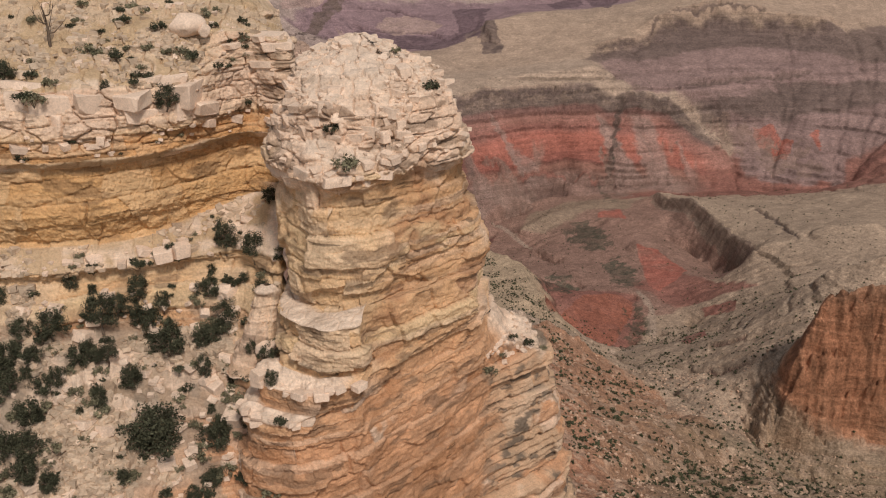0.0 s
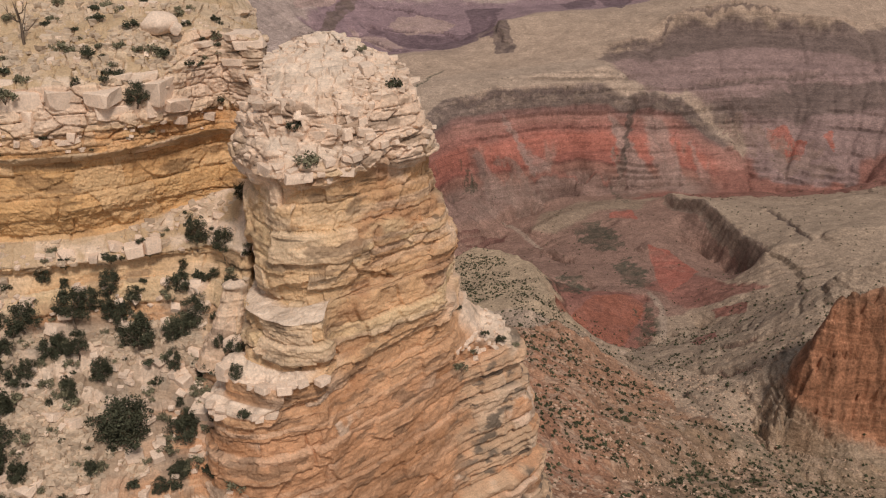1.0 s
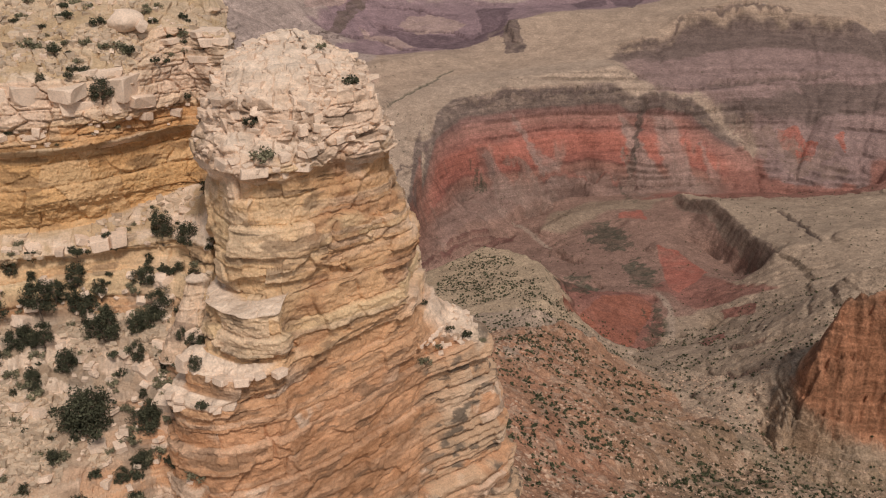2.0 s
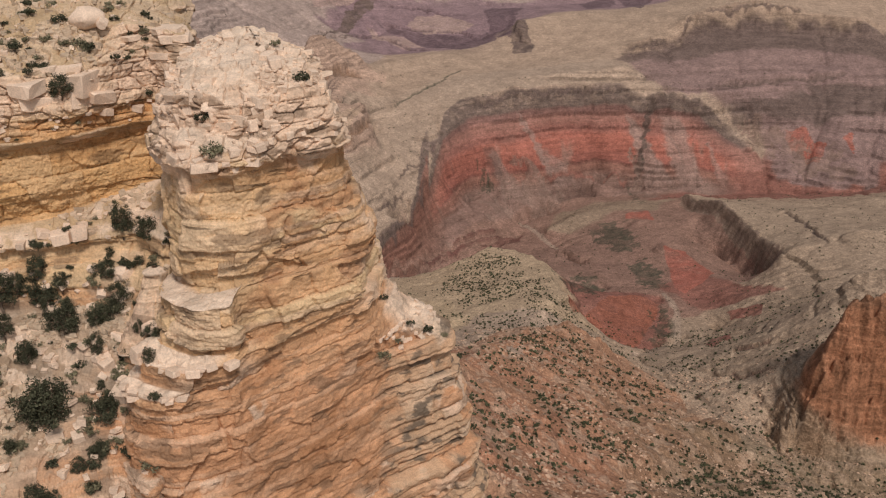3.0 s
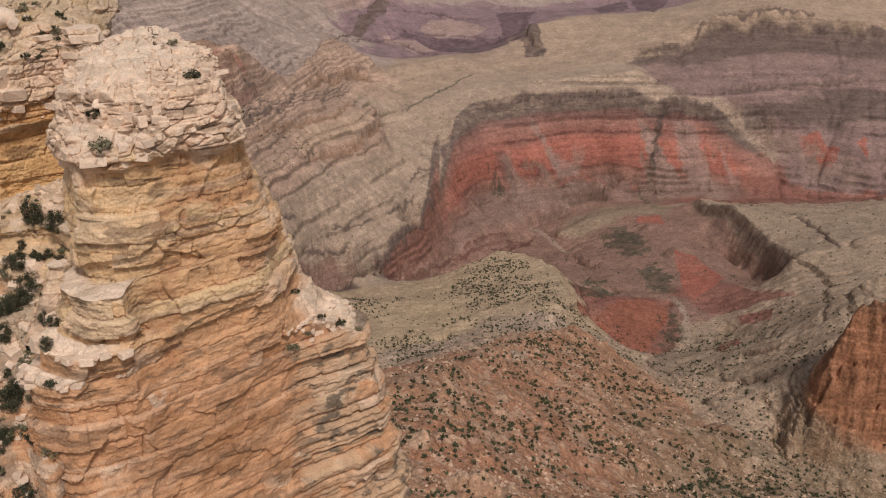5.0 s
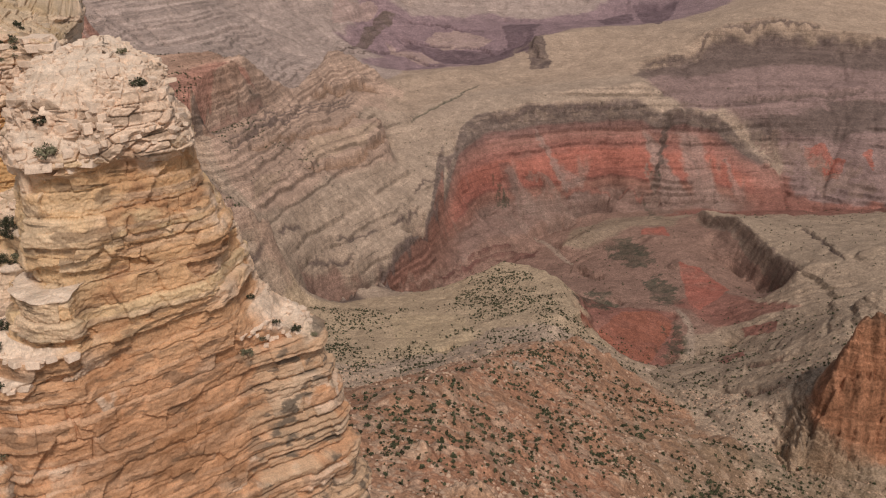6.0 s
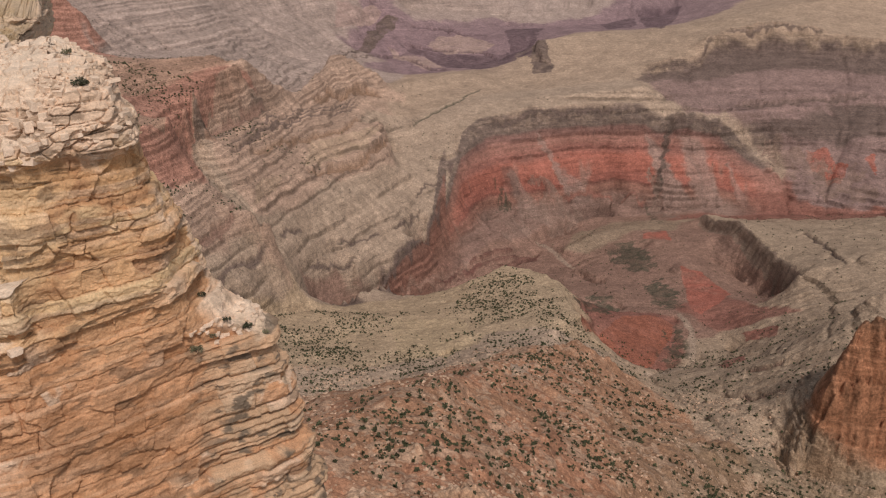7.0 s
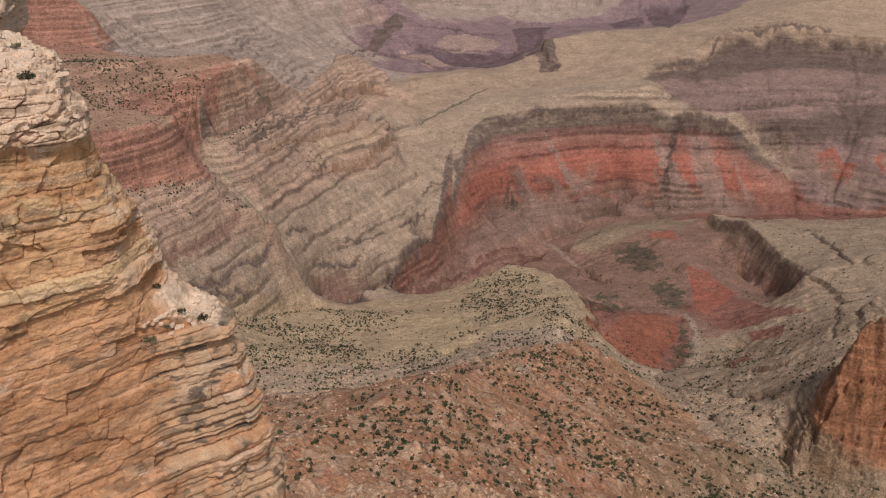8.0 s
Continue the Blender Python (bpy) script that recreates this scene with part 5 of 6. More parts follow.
# ---- loose blocks and stones ----
def block_mesh(seed, boxy):
    """A broken block, about 1 across: a skewed box with every corner knocked off."""
    r = random.Random(seed)
    bm = bmesh.new()
    for corner in itertools.product((-1, 1), (-1, 1), (-1, 1)):
        c = Vector(corner) * 0.5
        c = Vector((c.x * r.uniform(0.72, 1.0), c.y * r.uniform(0.72, 1.0), c.z * r.uniform(0.8, 1.0)))
        for axis in range(3):
            v = c.copy()
            v[axis] *= 1 - r.uniform(0.08, 0.3) * (1.0 if boxy > 0.8 else 1.9)
            bm.verts.new(v)
    made = bmesh.ops.convex_hull(bm, input=bm.verts[:])
    bmesh.ops.delete(bm, geom=[v for v in bm.verts if not v.link_faces], context="VERTS")
    bmesh.ops.dissolve_limit(bm, angle_limit=radians(14), verts=bm.verts[:], edges=bm.edges[:])
    bmesh.ops.bevel(bm, geom=bm.edges[:], offset=0.045, segments=1, affect="EDGES", clamp_overlap=True)
    for v in bm.verts:
        v.co += Vector((r.uniform(-1, 1), r.uniform(-1, 1), r.uniform(-1, 1))) * 0.012
    me = bpy.data.meshes.new("block")
    bm.to_mesh(me)
    bm.free()
    me.materials.append(M_BLOCK)
    return me


BLOCKS = [block_mesh(s, 0.95 if s % 2 else 0.7) for s in range(24)]
dice = random.Random(21)


def put_block(name, parent, at, size, turn, lean=6.0, which=None):
    ob = new(name, BLOCKS[dice.randrange(24) if which is None else which])
    ob.parent = parent
    if parent in (cap, ledge_block, plinth):
        at = Vector(at) - pinnacle.location
    ob.matrix_basis = pose(*at, dice.uniform(-lean, lean), dice.uniform(-lean, lean), turn) @ Matrix.Diagonal((*size, 1))
    return ob


def on_pinnacle(ring, u):
    row = int(round(ring_row[int(ring)] + (ring - int(ring)) * (ring_row[int(ring) + 1] - ring_row[int(ring)])))
    p = pinnacle_surface[row, int(np.argmin(np.abs(pinnacle_us - u)))]
    q = pinnacle_surface[row, (int(np.argmin(np.abs(pinnacle_us - u))) + 4) % len(pinnacle_us)]
    return p, math.degrees(math.atan2(q[1] - p[1], q[0] - p[0]))


def inward(p, by):
    """A place moved towards the axis of the pinnacle, so that a block there is mostly bedded in."""
    d = Vector((-4.5 - p[0], 72 - p[1], 0)).normalized() * by
    return (p[0] + d.x, p[1] + d.y, p[2])


# broken blocks round the cap, bed upon bed
for ring, low, high in ((3.95, 0.45, 0.7), (3.7, 0.5, 0.9), (3.4, 0.6, 1.0), (3.1, 0.5, 0.9), (2.85, 0.35, 0.7), (2.6, 0.3, 0.6)):
    u = 0.9
    while u < 8.0:
        p, turn = on_pinnacle(ring + dice.uniform(-0.05, 0.05), u)
        w, h = dice.choice((dice.uniform(0.5, 1.0), dice.uniform(1.0, 2.2))), dice.uniform(low, high)
        if dice.random() < (0.62 if u < 4.5 else 0.4):
            put_block("block", cap, inward(p, dice.uniform(0.5, 0.8) if u < 4.5 else 0.85), (w * 1.15, dice.uniform(1.3, 1.8), h * 1.1), turn + dice.uniform(-14, 14), 8)
        u += w * (0.15 if u < 2 else 0.27 if u < 4 else 1.2 if u < 5 else 0.22)
# rubble and slabs over the top
for k in range(430):
    p, turn = on_pinnacle(dice.uniform(1.2, 3.0), dice.uniform(0, 10.9))
    s = dice.uniform(0.15, 0.42) if k % 8 else dice.uniform(0.5, 1.2)
    put_block("rubble", cap, (p[0], p[1], p[2] + 0.02), (s * 1.2, s * dice.uniform(0.6, 1.1), s * dice.uniform(0.3, 0.7)), dice.uniform(0, 360), 18)
# broad slabs on the lower lip
u = 1.05
while u < 4.1:
    p, turn = on_pinnacle(5.7, u)
    w = dice.uniform(1.2, 2.4)
    put_block("slab", cap, inward(p, 0.7), (w * 1.1, dice.uniform(1.8, 2.4), dice.uniform(0.6, 0.9)), turn + dice.uniform(-10, 10), 5)
    u += w * (0.15 if u < 2 else 0.36)
for _ in range(46):
    p, turn = on_pinnacle(dice.uniform(4.1, 5.7), dice.uniform(1.0, 7.0))
    s = dice.uniform(0.3, 0.9)
    put_block("rubble", cap, (p[0], p[1], p[2] + 0.05), (s, s * dice.uniform(0.6, 1.1), s * dice.uniform(0.4, 0.7)), dice.uniform(0, 360), 14)
# steps further down, and the broken shoulder
for ring, a, b, n, big in ((13.95, 1.2, 4.0, 16, 1.5), (15.9, 1.2, 3.4, 12, 1.3), (17.6, 7.2, 9.4, 34, 0.9), (17.1, 7.1, 9.2, 34, 0.7)):
    for _ in range(n):
        p, turn = on_pinnacle(ring + dice.uniform(-0.25, 0.1), dice.uniform(a, b))
        s = dice.uniform(0.35, big)
        put_block("block", plinth if ring > 16 else ledge_block, (p[0], p[1], p[2] + 0.05), (s, s * dice.uniform(0.6, 1.1), s * dice.uniform(0.35, 0.6)), turn + dice.uniform(-30, 30), 9)


def on_rim(ring, u):
    row = int(round(rim_row[int(ring)] + (ring - int(ring)) * (rim_row[int(ring) + 1] - rim_row[int(ring)])))
    i = int(np.argmin(np.abs(rim_us - u)))
    p, q = rim_surface[row, i], rim_surface[row, min(i + 4, len(rim_us) - 1)]
    return p, math.degrees(math.atan2(q[1] - p[1], q[0] - p[0]))


# the pale block ledge along the rim
for ring, low, high in ((4.3, 1.2, 2.0), (4.75, 1.0, 1.6), (3.9, 0.4, 0.9)):
    u = 2.6
    while u < 6.3:
        p, turn = on_rim(ring, u)
        w = dice.uniform(1.3, 3.0)
        if dice.random() < 0.6:
            put_block("block", rim, (p[0], p[1] + dice.uniform(0.4, 0.9), p[2] - 0.1), (w * 1.2, dice.uniform(1.6, 2.4), dice.uniform(low, high)), turn + dice.uniform(-18, 18), 9)
        u += w * 0.2
# stacked beds at the outer corner
for k in range(6):
    p, turn = on_rim(3.0 + 0.18 * k, dice.uniform(6.6, 7.9))
    put_block("block", rim, (p[0] - 0.2, p[1] + 0.9, p[2]), (dice.uniform(2.0, 3.6), dice.uniform(1.6, 2.4), dice.uniform(0.4, 0.8)), turn + dice.uniform(-10, 10), 3, 1)
for _ in range(120):
    p, turn = on_rim(dice.choice((dice.uniform(2.2, 4.0), dice.uniform(5.1, 5.9), dice.uniform(9.4, 10.1))), dice.uniform(2.4, 7.6))
    s = min(dice.uniform(0.2, 0.4) / dice.uniform(0.25, 1.0), 1.2)
    put_block("rubble", rim, p, (s, s * dice.uniform(0.6, 1.1), s * dice.uniform(0.4, 0.7)), dice.uniform(0, 360), 15)
for _ in range(210):
    p, turn = on_rim(dice.uniform(11.3, 14.6), dice.uniform(2.4, 7.6))
    s = min(dice.uniform(0.3, 0.5) / dice.uniform(0.25, 1.0), 1.9)
    put_block("rubble", rim, p, (s, s * dice.uniform(0.6, 1.1), s * dice.uniform(0.4, 0.7)), dice.uniform(0, 360), 20)


def lump_mesh(seed):
    """A weathered round boulder, about 1 across, with a few flattened sides."""
    r = random.Random(seed)
    bm = bmesh.new()
    bmesh.ops.create_icosphere(bm, subdivisions=4, radius=0.5)
    cuts = [(Vector((r.uniform(-1, 1), r.uniform(-1, 1), r.uniform(-1, 1))).normalized(), r.uniform(0.3, 0.44)) for _ in range(9)]
    for v in bm.verts:
        for way, far in cuts:
            over = v.co.dot(way) - far
            if over > 0:
                v.co -= way * over * 0.85
        v.co *= 1 + 0.035 * float(fbm(*(np.array(c * 5) for c in v.co), 3, seed))
    me = bpy.data.meshes.new("boulder")
    bm.to_mesh(me)
    bm.free()
    me.polygons.foreach_set("use_smooth", np.ones(len(me.polygons), dtype=bool))
    me.materials.append(M_BLOCK)
    return me


LUMPS = [lump_mesh(s) for s in (31, 32)]


def boulder(at, size, turn, which, label):
    ob = put_block("boulder", None, at, size, turn, 6, which)
    if which in (2, 4):
        ob.data = LUMPS[which // 2 - 1]
    return tagged(ob, label, "boulder")


boulder((-19.2, 77.2, 987.1), (3.0, 2.3, 1.9), 20, 2, "large rounded cream boulder on the rim slope")
boulder((-17.8, 76.9, 986.7), (1.2, 1.0, 1.1), 70, 4, "small cream boulder leaning by a larger one")
boulder((-20.9, 70.2, 970.5), (1.7, 1.5, 1.1), 15, 1, "squared pale block on the lower ledge")
boulder((-19.7, 70.6, 970.7), (1.5, 1.4, 1.2), 35, 3, "squared pale block on the lower ledge")

# small loose stones everywhere on the talus
rnd = np.random.default_rng(3)


def scatter(surface, flatness, n, rows_from, rows_to, cols_from, cols_to):
    r, c = rnd.integers(rows_from, rows_to, n * 3), rnd.integers(cols_from, cols_to, n * 3)
    p = surface[r, c][flatness[r, c] < 0.6]
    heaps = fbm2(p[:, 0] / 2.5 + p[:, 2] / 4, p[:, 1] / 2.5, 3, 241)
    return p[heaps > rnd.uniform(-0.3, 0.6, len(p))][:n]


cube = np.array([(x, y, z) for x in (-.5, .5) for y in (-.5, .5) for z in (-.5, .5)])
cube_quads = np.array([(0, 1, 3, 2), (4, 6, 7, 5), (0, 4, 5, 1), (2, 3, 7, 6), (0, 2, 6, 4), (1, 5, 7, 3)])


def stones(name, places, low, high, label):
    n = len(places)
    size = low + (high - low) * rnd.random(n) ** 3
    v = cube[None] * rnd.uniform(0.55, 1.15, (n, 8, 3)) * np.array((1, 0.85, 0.6))
    a = rnd.uniform(0, 2 * np.pi, n)
    ca, sa = np.cos(a)[:, None], np.sin(a)[:, None]
    v = np.stack([v[..., 0] * ca - v[..., 1] * sa, v[..., 0] * sa + v[..., 1] * ca, v[..., 2] + 0.35 * v[..., 0] * rnd.uniform(-1, 1, (n, 1))], -1)
    v = v * size[:, None, None] + places[:, None]
    f = cube_quads[None] + 8 * np.arange(n)[:, None, None]
    me = raw_mesh(name, v.reshape(-1, 3), f.reshape(-1, 4))
    me.materials.append(M_STONES)
    return tagged(new(name, me), label, "stones", kind="stuff")


cols = (60, len(rim_us) - 40)
stones("talus_stones", np.concatenate([scatter(rim_surface, rim_upright, 9500, rim_row[11], rim_row[15], *cols), scatter(rim_surface, rim_upright, 1800, rim_row[2], rim_row[5], *cols), scatter(rim_surface, rim_upright, 500, rim_row[9], rim_row[11], *cols)]), 0.08, 0.85, "scattered small pale limestone stones on the rim slopes")

# ---- plants ----
def leaf_cloud(r, centres, radii, per, size):
    """Small leaf sprays gathered in clumps: vertices and quads."""
    n = len(centres) * per
    c = np.repeat(centres, per, 0)
    way = r.normal(size=(n, 3))
    way /= np.linalg.norm(way, axis=1, keepdims=True)
    at = c + way * (np.repeat(radii, per) * r.uniform(0.35, 1.0, n) ** 0.6)[:, None]
    a = r.normal(size=(n, 3))
    a /= np.linalg.norm(a, axis=1, keepdims=True)
    b = np.cross(a, way + 0.3 * r.normal(size=(n, 3)))
    b /= np.linalg.norm(b, axis=1, keepdims=True) + 1e-6
    s = (size * r.uniform(0.6, 1.4, n))[:, None]
    v = np.stack([at - a * s - b * s * 0.5, at + a * s - b * s * 0.35, at + a * s * 0.8 + b * s * 0.5, at - a * s * 0.7 + b * s * 0.4], 1)
    return v.reshape(-1, 3), np.arange(4 * n).reshape(n, 4)


def tube(points, radii, sides=6):
    points, out, faces = [Vector(p) for p in points], [], []
    for i, p in enumerate(points):
        d = (points[min(i + 1, len(points) - 1)] - points[max(i - 1, 0)]).normalized()
        q = d.to_track_quat("Z", "Y")
        out += [tuple(p + q @ Vector((math.cos(k * 2 * math.pi / sides), math.sin(k * 2 * math.pi / sides), 0)) * radii[i]) for k in range(sides)]
    for i in range(len(points) - 1):
        for k in range(sides):
            a, b = i * sides + k, i * sides + (k + 1) % sides
            faces.append((a, b, b + sides, a + sides))
    return out, faces


def limbs(seed, height, width, count, thick, bare=False):
    r = random.Random(seed)
    verts, faces, tips = [], [], []

    def add(pts, radii):
        v, f = tube(pts, radii)
        faces.extend(tuple(i + len(verts) for i in q) for q in f)
        verts.extend(v)
    lean = Vector((r.uniform(-.15, .15), r.uniform(-.15, .15), 0))
    stem = [lean * (k / 4) ** 1.5 * height + Vector((r.uniform(-.05, .05), r.uniform(-.05, .05), height * 0.72 * k / 4 - 0.25)) for k in range(5)]
    add(stem, [thick * (1 - 0.19 * k) for k in range(5)])
    for k in range(count):
        start = stem[1 + k % 3].lerp(stem[2 + k % 3], r.random())
        a = 2.4 * k + r.uniform(-.5, .5)
        end = start + Vector((math.cos(a) * width * r.uniform(.28, .48), math.sin(a) * width * r.uniform(.28, .48), height * r.uniform(.08, .38)))
        mid = start.lerp(end, .5) + Vector((r.uniform(-.1, .1), r.uniform(-.1, .1), -.06 * height))
        add([start, mid, end], [thick * .45, thick * .3, thick * .1])
        tips.append(end)
        if bare:
            for _ in range(3):
                twig = end + Vector((r.uniform(-.5, .5), r.uniform(-.5, .5), r.uniform(.1, .7)))
                add([mid.lerp(end, r.random()), twig.lerp(end, .5) + Vector((.05, 0, .05)), twig], [thick * .16, thick * .1, thick * .04])
    return verts, faces, tips


def tree_kind(seed, height, width):
    r = np.random.default_rng(seed)
    v, f, tips = limbs(seed, height, width, 9, 0.05 * height)
    trunk = raw_mesh("trunk", v, f, True)
    trunk.materials.append(M_BARK)
    n = 46
    a, h = r.uniform(0, 2 * np.pi, n), r.uniform(0.16, 1.0, n)
    reach = width * 0.5 * np.sqrt(r.uniform(0.1, 1, n)) * (1.05 - 0.75 * np.abs(h - 0.5) ** 1.4 * 1.4) * (1 + 0.3 * np.sin(3 * a + seed))
    c = np.stack([reach * np.cos(a), reach * np.sin(a), h * height], -1)
    c = np.concatenate([c, np.array([tuple(t) for t in tips])])
    lv, lf = leaf_cloud(r, c, r.uniform(0.1, 0.2, len(c)) * width, 70, 0.026 * width)
    crown = raw_mesh("crown", lv, lf)
    crown.materials.append(M_LEAF)
    return trunk, crown


TREES = [tree_kind(s, 1.0, w) for s, w in ((1, 0.9), (2, 1.15), (3, 0.75), (4, 1.3))]


def juniper(at, height, which, turn, label, name="juniper"):
    """at: where the trunk enters the ground."""
    ob = new(name)
    ob.matrix_basis = pose(*at, 0, 0, turn) @ Matrix.Scale(height, 4)
    for part_name, me in zip(("trunk", "crown"), TREES[which]):
        p = new(part_name, me)
        p.parent = ob
    return tagged(ob, label, "tree", "junipers on the rim")


def shrub_kind(seed, clumps, flat, mat):
    r = np.random.default_rng(seed)
    a, d = r.uniform(0, 2 * np.pi, clumps), np.sqrt(r.uniform(0, 1, clumps)) * 0.4
    c = np.stack([d * np.cos(a), d * np.sin(a), flat * (0.62 - d * 0.9) * r.uniform(0.35, 1.0, clumps) + 0.06], -1)
    v, f = leaf_cloud(r, c, r.uniform(0.1, 0.2, clumps), 24, 0.055)
    stems, sf = [], []
    for k in range(5):
        t, q = tube([(0, 0, -0.15), (0.12 * math.cos(k * 1.3), 0.12 * math.sin(k * 1.3), 0.12), (0.3 * math.cos(k * 1.3), 0.3 * math.sin(k * 1.3), 0.35 * flat)], (0.022, 0.016, 0.006), 4)
        sf += [tuple(i + len(stems) for i in x) for x in q]
        stems += t
    leaf = raw_mesh("foliage", v, f)
    leaf.materials.append(mat)
    stem = raw_mesh("stem", stems, sf, True)
    stem.materials.append(M_BARK)
    return leaf, stem


SHRUBS = [shrub_kind(11, 16, 1.0, M_LEAF), shrub_kind(12, 14, 0.8, M_SAGE), shrub_kind(13, 18, 0.9, M_LEAF), shrub_kind(14, 12, 0.7, M_SAGE)]


def shrub(at, width, which, turn, label):
    ob = new("shrub")
    ob.matrix_basis = pose(*at, 0, 0, turn) @ Matrix.Scale(width, 4)
    for part_name, me in zip(("foliage", "stem"), SHRUBS[which]):
        p = new(part_name, me)
        p.parent = ob
    return tagged(ob, label, "shrub", "shrubs on the rim")


# the trees and bushes that stand out
for k, (x, y, z, h) in enumerate((
    (-25.5, 67.5, 965.6, 3.6), (-20.5, 61.6, 958.3, 4.6), (-24.6, 65.4, 963.7, 2.8), (-20.4, 67.2, 963.5, 3.0), (-16.4, 71.8, 970.4, 3.3),
    (-14.0, 71.1, 969.9, 2.9), (-13.3, 75.5, 973.0, 1.9), (-28.6, 65.5, 965.9, 2.6), (-16.1, 68.4, 964.8, 3.5), (-20.0, 72.3, 981.9, 2.2),
    (-24.0, 71.0, 983.2, 1.4), (-28.8, 60.3, 961.2, 3.0), (-30.3, 58.6, 959.6, 3.0), (-28.6, 57.7, 958.4, 2.2), (-26.9, 57.5, 957.5, 2.4),
    (-31.1, 62.4, 962.9, 2.4), (-11.3, 61.0, 964.3, 1.8), (-16.2, 61.0, 955.4, 2.2), (-22.1, 58.8, 957.3, 1.6), (-31.6, 71.6, 984.0, 1.8))):
    juniper((x, y, z - 0.1), 0.72 * h, (0, 1, 2, 1, 2, 0)[k % 6], 70 * k, "tall dark green juniper on the rim slope" if h > 3 else "low bushy dark green juniper among rubble")
for k, (x, y, z, w) in enumerate((
    (-29.8, 68.8, 978.5, 1.6), (-28.5, 68.8, 982.8, 1.8), (-29.2, 68.7, 983.0, 1.4), (-26.4, 74.3, 985.4, 1.6), (-21.4, 76.9, 986.7, 1.4),
    (-21.8, 75.0, 985.6, 1.1), (-23.9, 73.7, 985.1, 1.2), (-21.9, 73.4, 984.4, 1.0), (-22.0, 71.4, 983.7, 0.9), (-27.9, 70.7, 983.7, 1.3),
    (-29.5, 71.3, 984.1, 1.2), (-19.3, 75.0, 985.1, 1.6), (-18.4, 75.0, 984.9, 1.2), (-24.5, 80.5, 987.8, 1.2), (-17.1, 81.7, 986.5, 1.0),
    (-15.9, 83.0, 985.8, 1.0), (-15.1, 78.3, 980.5, 1.0), (-25.1, 60.2, 960.0, 1.1))):
    shrub((x, y, z - 0.03), w, k % 4, 50 * k, "dark green scrub bush" if k % 2 == 0 else "grey-green sage bush on pale rock")
for k, (x, y, z, w) in enumerate((
    (-26.8, 58.9, 960.0, 1.2), (-29.2, 65.2, 965.4, 1.5), (-19.4, 65.8, 962.5, 1.0), (-15.2, 64.3, 960.1, 1.1), (-13.1, 70.2, 968.6, 1.4),
    (-20.4, 70.3, 971.0, 0.9), (-22.5, 69.5, 969.9, 0.8), (-26.2, 69.1, 969.3, 0.9), (-5.7, 62.9, 980.1, 1.8), (-6.8, 65.2, 981.9, 1.3),
    (-0.1, 68.0, 984.2, 1.6), (-2.7, 72.1, 986.1, 1.0), (5.3, 73.1, 958.2, 1.4), (7.4, 76.2, 960.0, 0.9), (9.0, 77.6, 958.6, 1.1), (6.4, 74.6, 959.0, 0.8), (10.4, 78.6, 957.6, 0.8), (4.9, 76.9, 962.2, 0.9), (-10.5, 59.0, 962.3, 1.1))):
    shrub((x, y, z - 0.03), w, (1, 0, 2, 3)[k % 4], 40 * k, "grey-green sage bush on pale rock" if k % 4 in (0, 3) else "dark green scrub bush")

v, f, tips = limbs(9, 4.2, 2.6, 8, 0.15, bare=True)
dead = raw_mesh("dead_tree", v, f, True)
dead.materials.append(M_BARK)
dead_tree = tagged(new("dead_tree", dead), "leafless grey dead tree with crooked limbs", "tree")
dead_tree.matrix_basis = pose(-29.3, 75.2, 985.7)

for k in range(75):
    p, turn = on_rim(dice.uniform(11.1, 14.6), dice.choice((dice.uniform(2.6, 4.5), dice.uniform(4.5, 7.6))))
    juniper((p[0], p[1], p[2] - 0.1), dice.uniform(0.7, 1.9), k % 3, 47 * k, "low bushy dark green juniper among rubble")

# low brush all over the rim slopes
for part_of, n, low, high in (((11.2, 14.8), 185, 0.4, 1.7), ((2.2, 3.9), 46, 0.5, 1.2), ((9.2, 10.2), 20, 0.4, 1.0), ((5.2, 5.9), 8, 0.3, 0.7)):
    for _ in range(n):
        p, turn = on_rim(dice.uniform(*part_of), dice.uniform(2.3, 7.8))
        k = dice.choice((0, 1, 1, 2, 3, 3))
        shrub((p[0], p[1], p[2] - 0.03), dice.uniform(low, high), k, dice.uniform(0, 360), "dark green scrub bush" if k in (0, 2) else "grey-green sage bush among stones")

# ---- far scrub and boulders on the canyon slopes ----
n = 105000
a, r = rnd.uniform(-radians(32), radians(32), n), np.sqrt(rnd.uniform(395.0 ** 2, 1800.0 ** 2, n))
sx, sy, sz, hx, hy, ssl, *rest = at_polar(a, r)
want = 0.42 + 0.6 * fbm2(sx / 45, sy / 45, 4, 5)
clumped = smooth(-0.4, 0.3, fbm2(sx / 70, sy / 70, 3, 7))
want = np.where((sy > 1000) & (sx < 180), 0.75 * clumped, want)
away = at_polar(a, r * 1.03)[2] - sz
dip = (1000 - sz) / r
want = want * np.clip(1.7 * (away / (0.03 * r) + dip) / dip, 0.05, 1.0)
want = want * np.where(r < 1150, 0.9, 0.85) * smooth(1.1, 0.6, ssl)
bare = np.exp(-(((sx + 75) / 80) ** 2 + ((sy - 1310) / 100) ** 2))
knoll = np.exp(-(((sx - 40) / 60) ** 2 + ((sy - 1480) / 130) ** 2))
thicket = np.exp(-(((sx + 200) / 110) ** 2 + ((sy - 1150) / 120) ** 2))
want = want + 0.5 * knoll + 1.1 * thicket * (0.35 + 0.65 * clumped) - bare
gorge = (sy > 1420) & (sx > -320) & (knoll < 0.25)
want = want * np.where((sx > 230) & (sy > 820), 0.6, 1.0) + 0.15 * smooth(140, 240, sx) * smooth(860, 760, sy)
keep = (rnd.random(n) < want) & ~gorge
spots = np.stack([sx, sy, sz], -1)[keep]
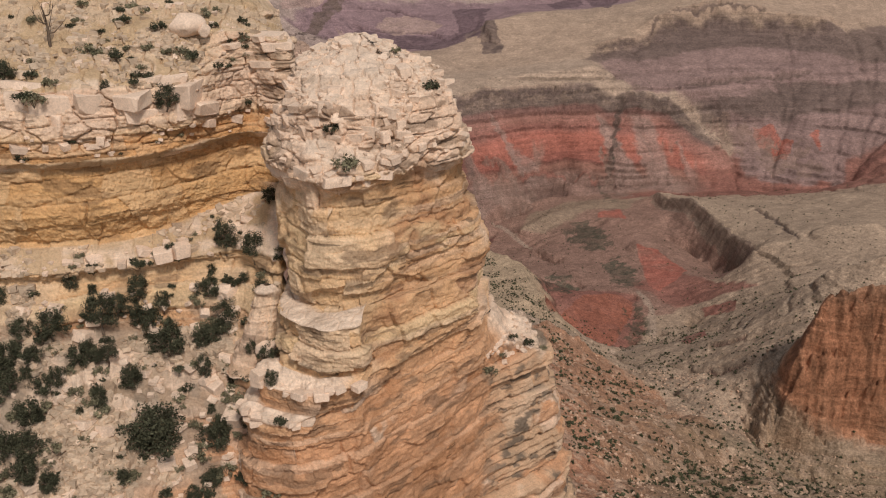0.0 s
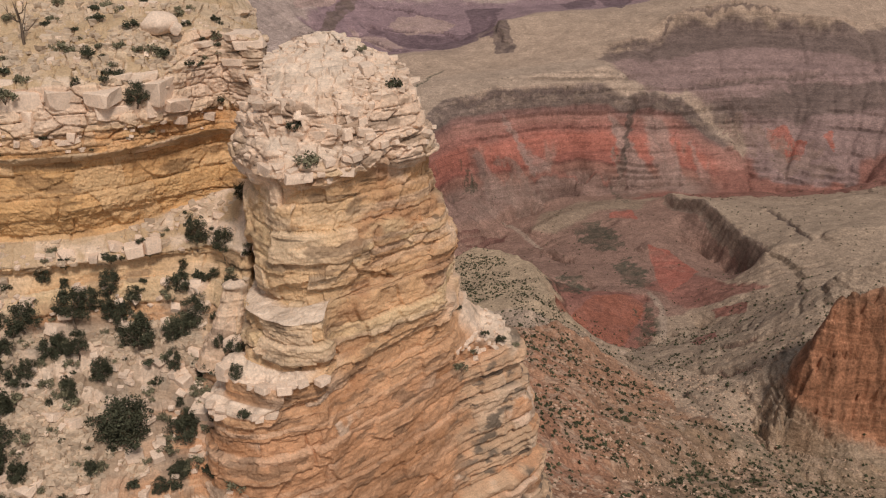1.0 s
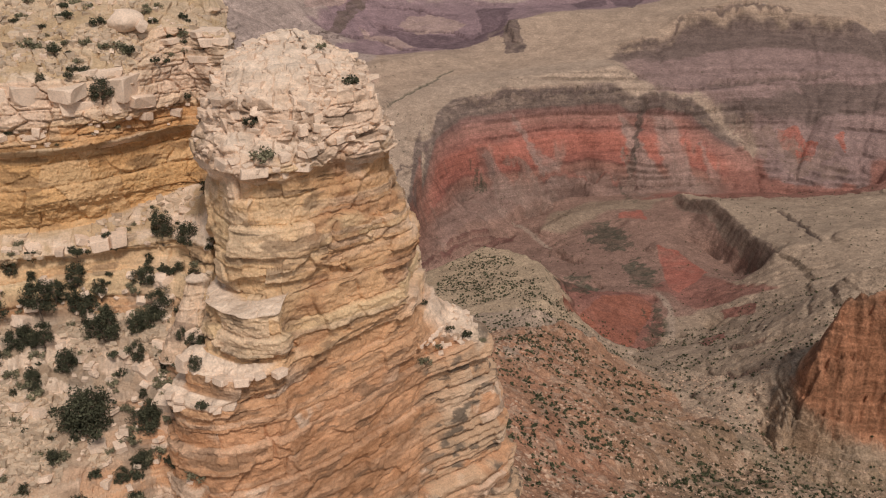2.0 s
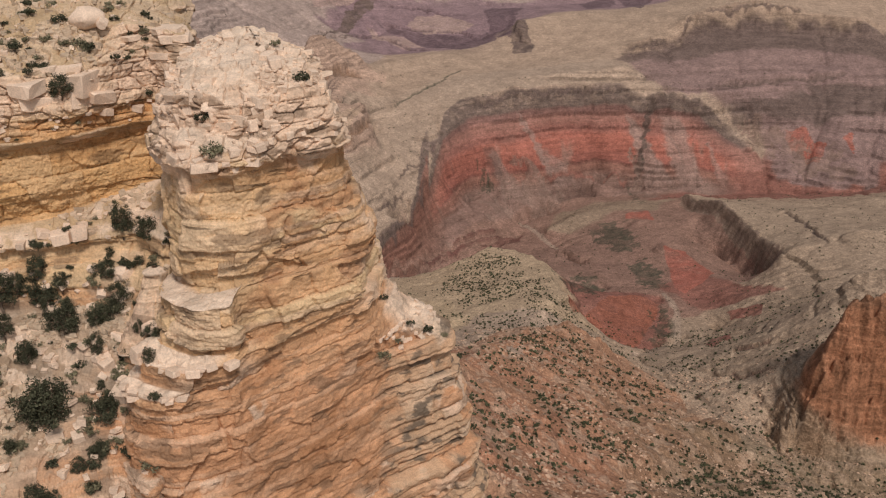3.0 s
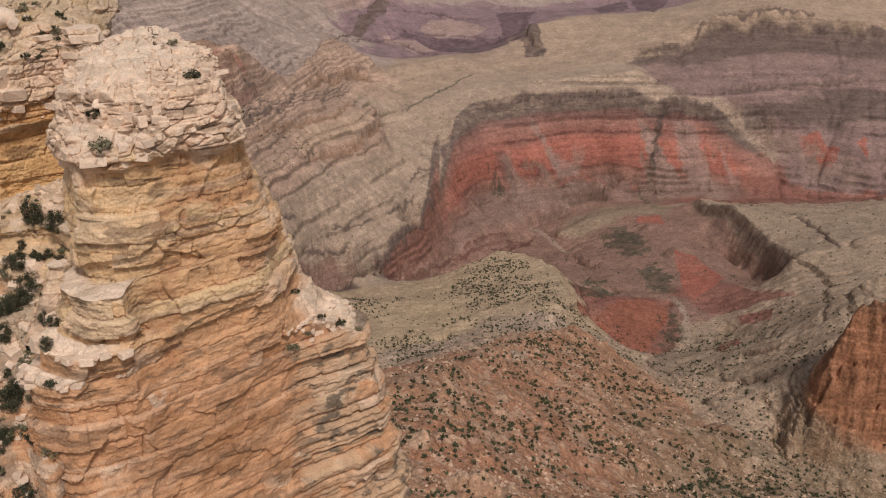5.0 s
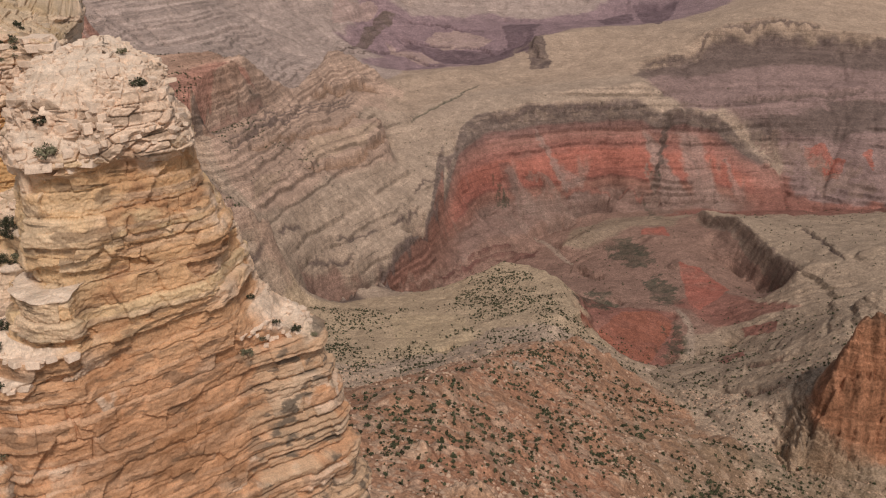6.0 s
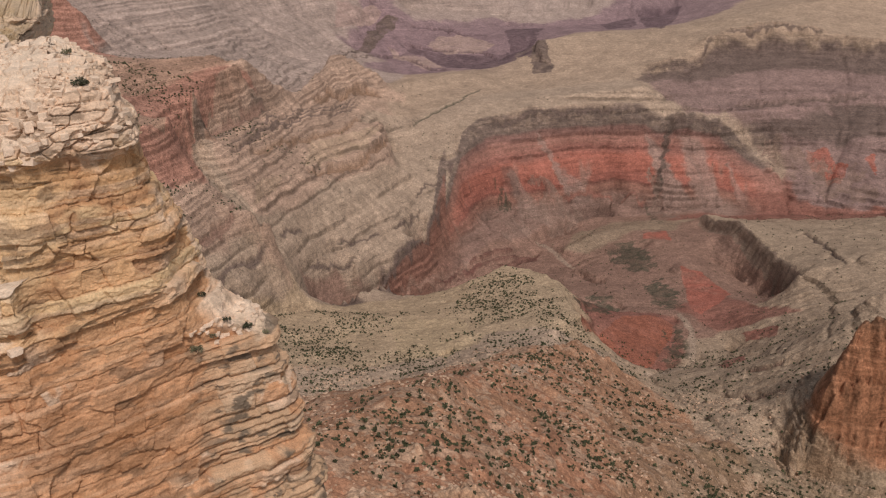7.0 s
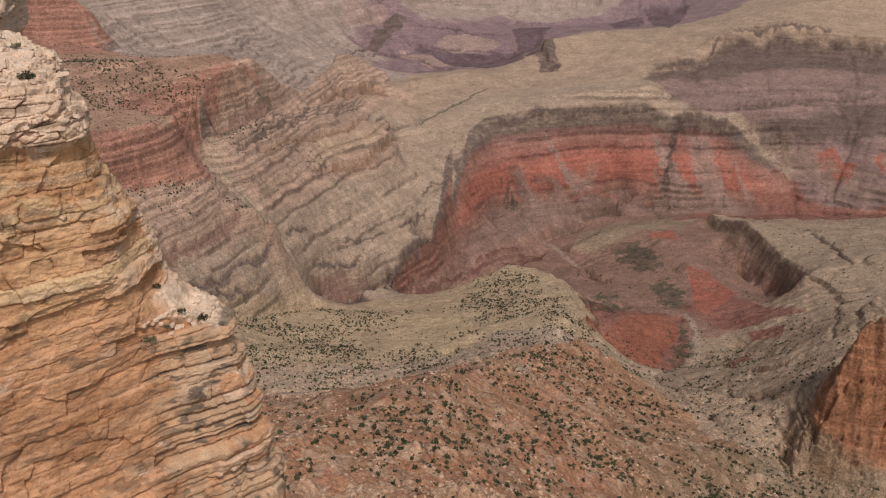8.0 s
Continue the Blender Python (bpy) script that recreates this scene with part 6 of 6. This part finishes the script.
width = np.where(spots[:, 1] > 1000, 0.9, 1.0) * (1.3 + 3.0 * rnd.random(len(spots)) ** 2) * (1 + 0.5 * (rnd.random(len(spots)) < 0.1))


def brush(name, spots, width, clumps, per, label):
    """One joined mesh of low bushes."""
    c, w = np.repeat(spots, clumps, 0), np.repeat(width, clumps)
    c = c + rnd.normal(size=c.shape) * np.array((0.14, 0.14, 0.08)) * w[:, None] + np.array((0, 0, 0.28)) * w[:, None]
    v, f = leaf_cloud(rnd, c, 0.2 * w, per, 0.62)
    mid = np.repeat(c, per * 4, 0)
    v = mid + (v - mid) * np.clip(np.repeat(w, per * 4)[:, None] / 2.2, 0.7, 1.7)
    me = raw_mesh(name, v, f)
    me.materials.append(M_SCRUB)
    return tagged(new(name, me), label, "scrub", kind="stuff")


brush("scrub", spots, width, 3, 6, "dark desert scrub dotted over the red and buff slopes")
n = 16000
a, r = rnd.uniform(-radians(31), radians(31), n), np.sqrt(rnd.uniform(1250.0 ** 2, 2700.0 ** 2, n))
sx, sy, sz, hx, hy, ssl, *rest = at_polar(a, r)
rusty = (sx < -330) & (sy < 1850)
want = 0.16 + 0.3 * fbm2(sx / 90, sy / 90, 3, 25) + 0.4 * rusty - 0.5 * ((sy > 2000) & (ssl < 0.25))
keep = rnd.random(n) < want * smooth(1.3, 0.8, ssl)
spots = np.stack([sx, sy, sz], -1)[keep]
brush("distant_scrub", spots, rnd.uniform(1.8, 3.6, len(spots)), 2, 6, "tiny dark bushes specking the distant slopes")

n = 60000
a, r = rnd.uniform(-radians(32), radians(32), n), np.sqrt(rnd.uniform(395.0 ** 2, 1150.0 ** 2, n))
bx, by, bz, hx, hy, bsl, *rest = at_polar(a, r)
keep = rnd.random(n) < (0.3 + 0.9 * fbm2(bx / 30, by / 30, 4, 15)) * smooth(1.2, 0.9, bsl)
cols_kept = np.stack([bx, by, bz], -1)[keep]
talus = stones("talus_boulders", cols_kept, 0.4, 3.4, "fallen pale and rusty boulders strewn over the talus")
talus.data.materials[0] = M_TALUS
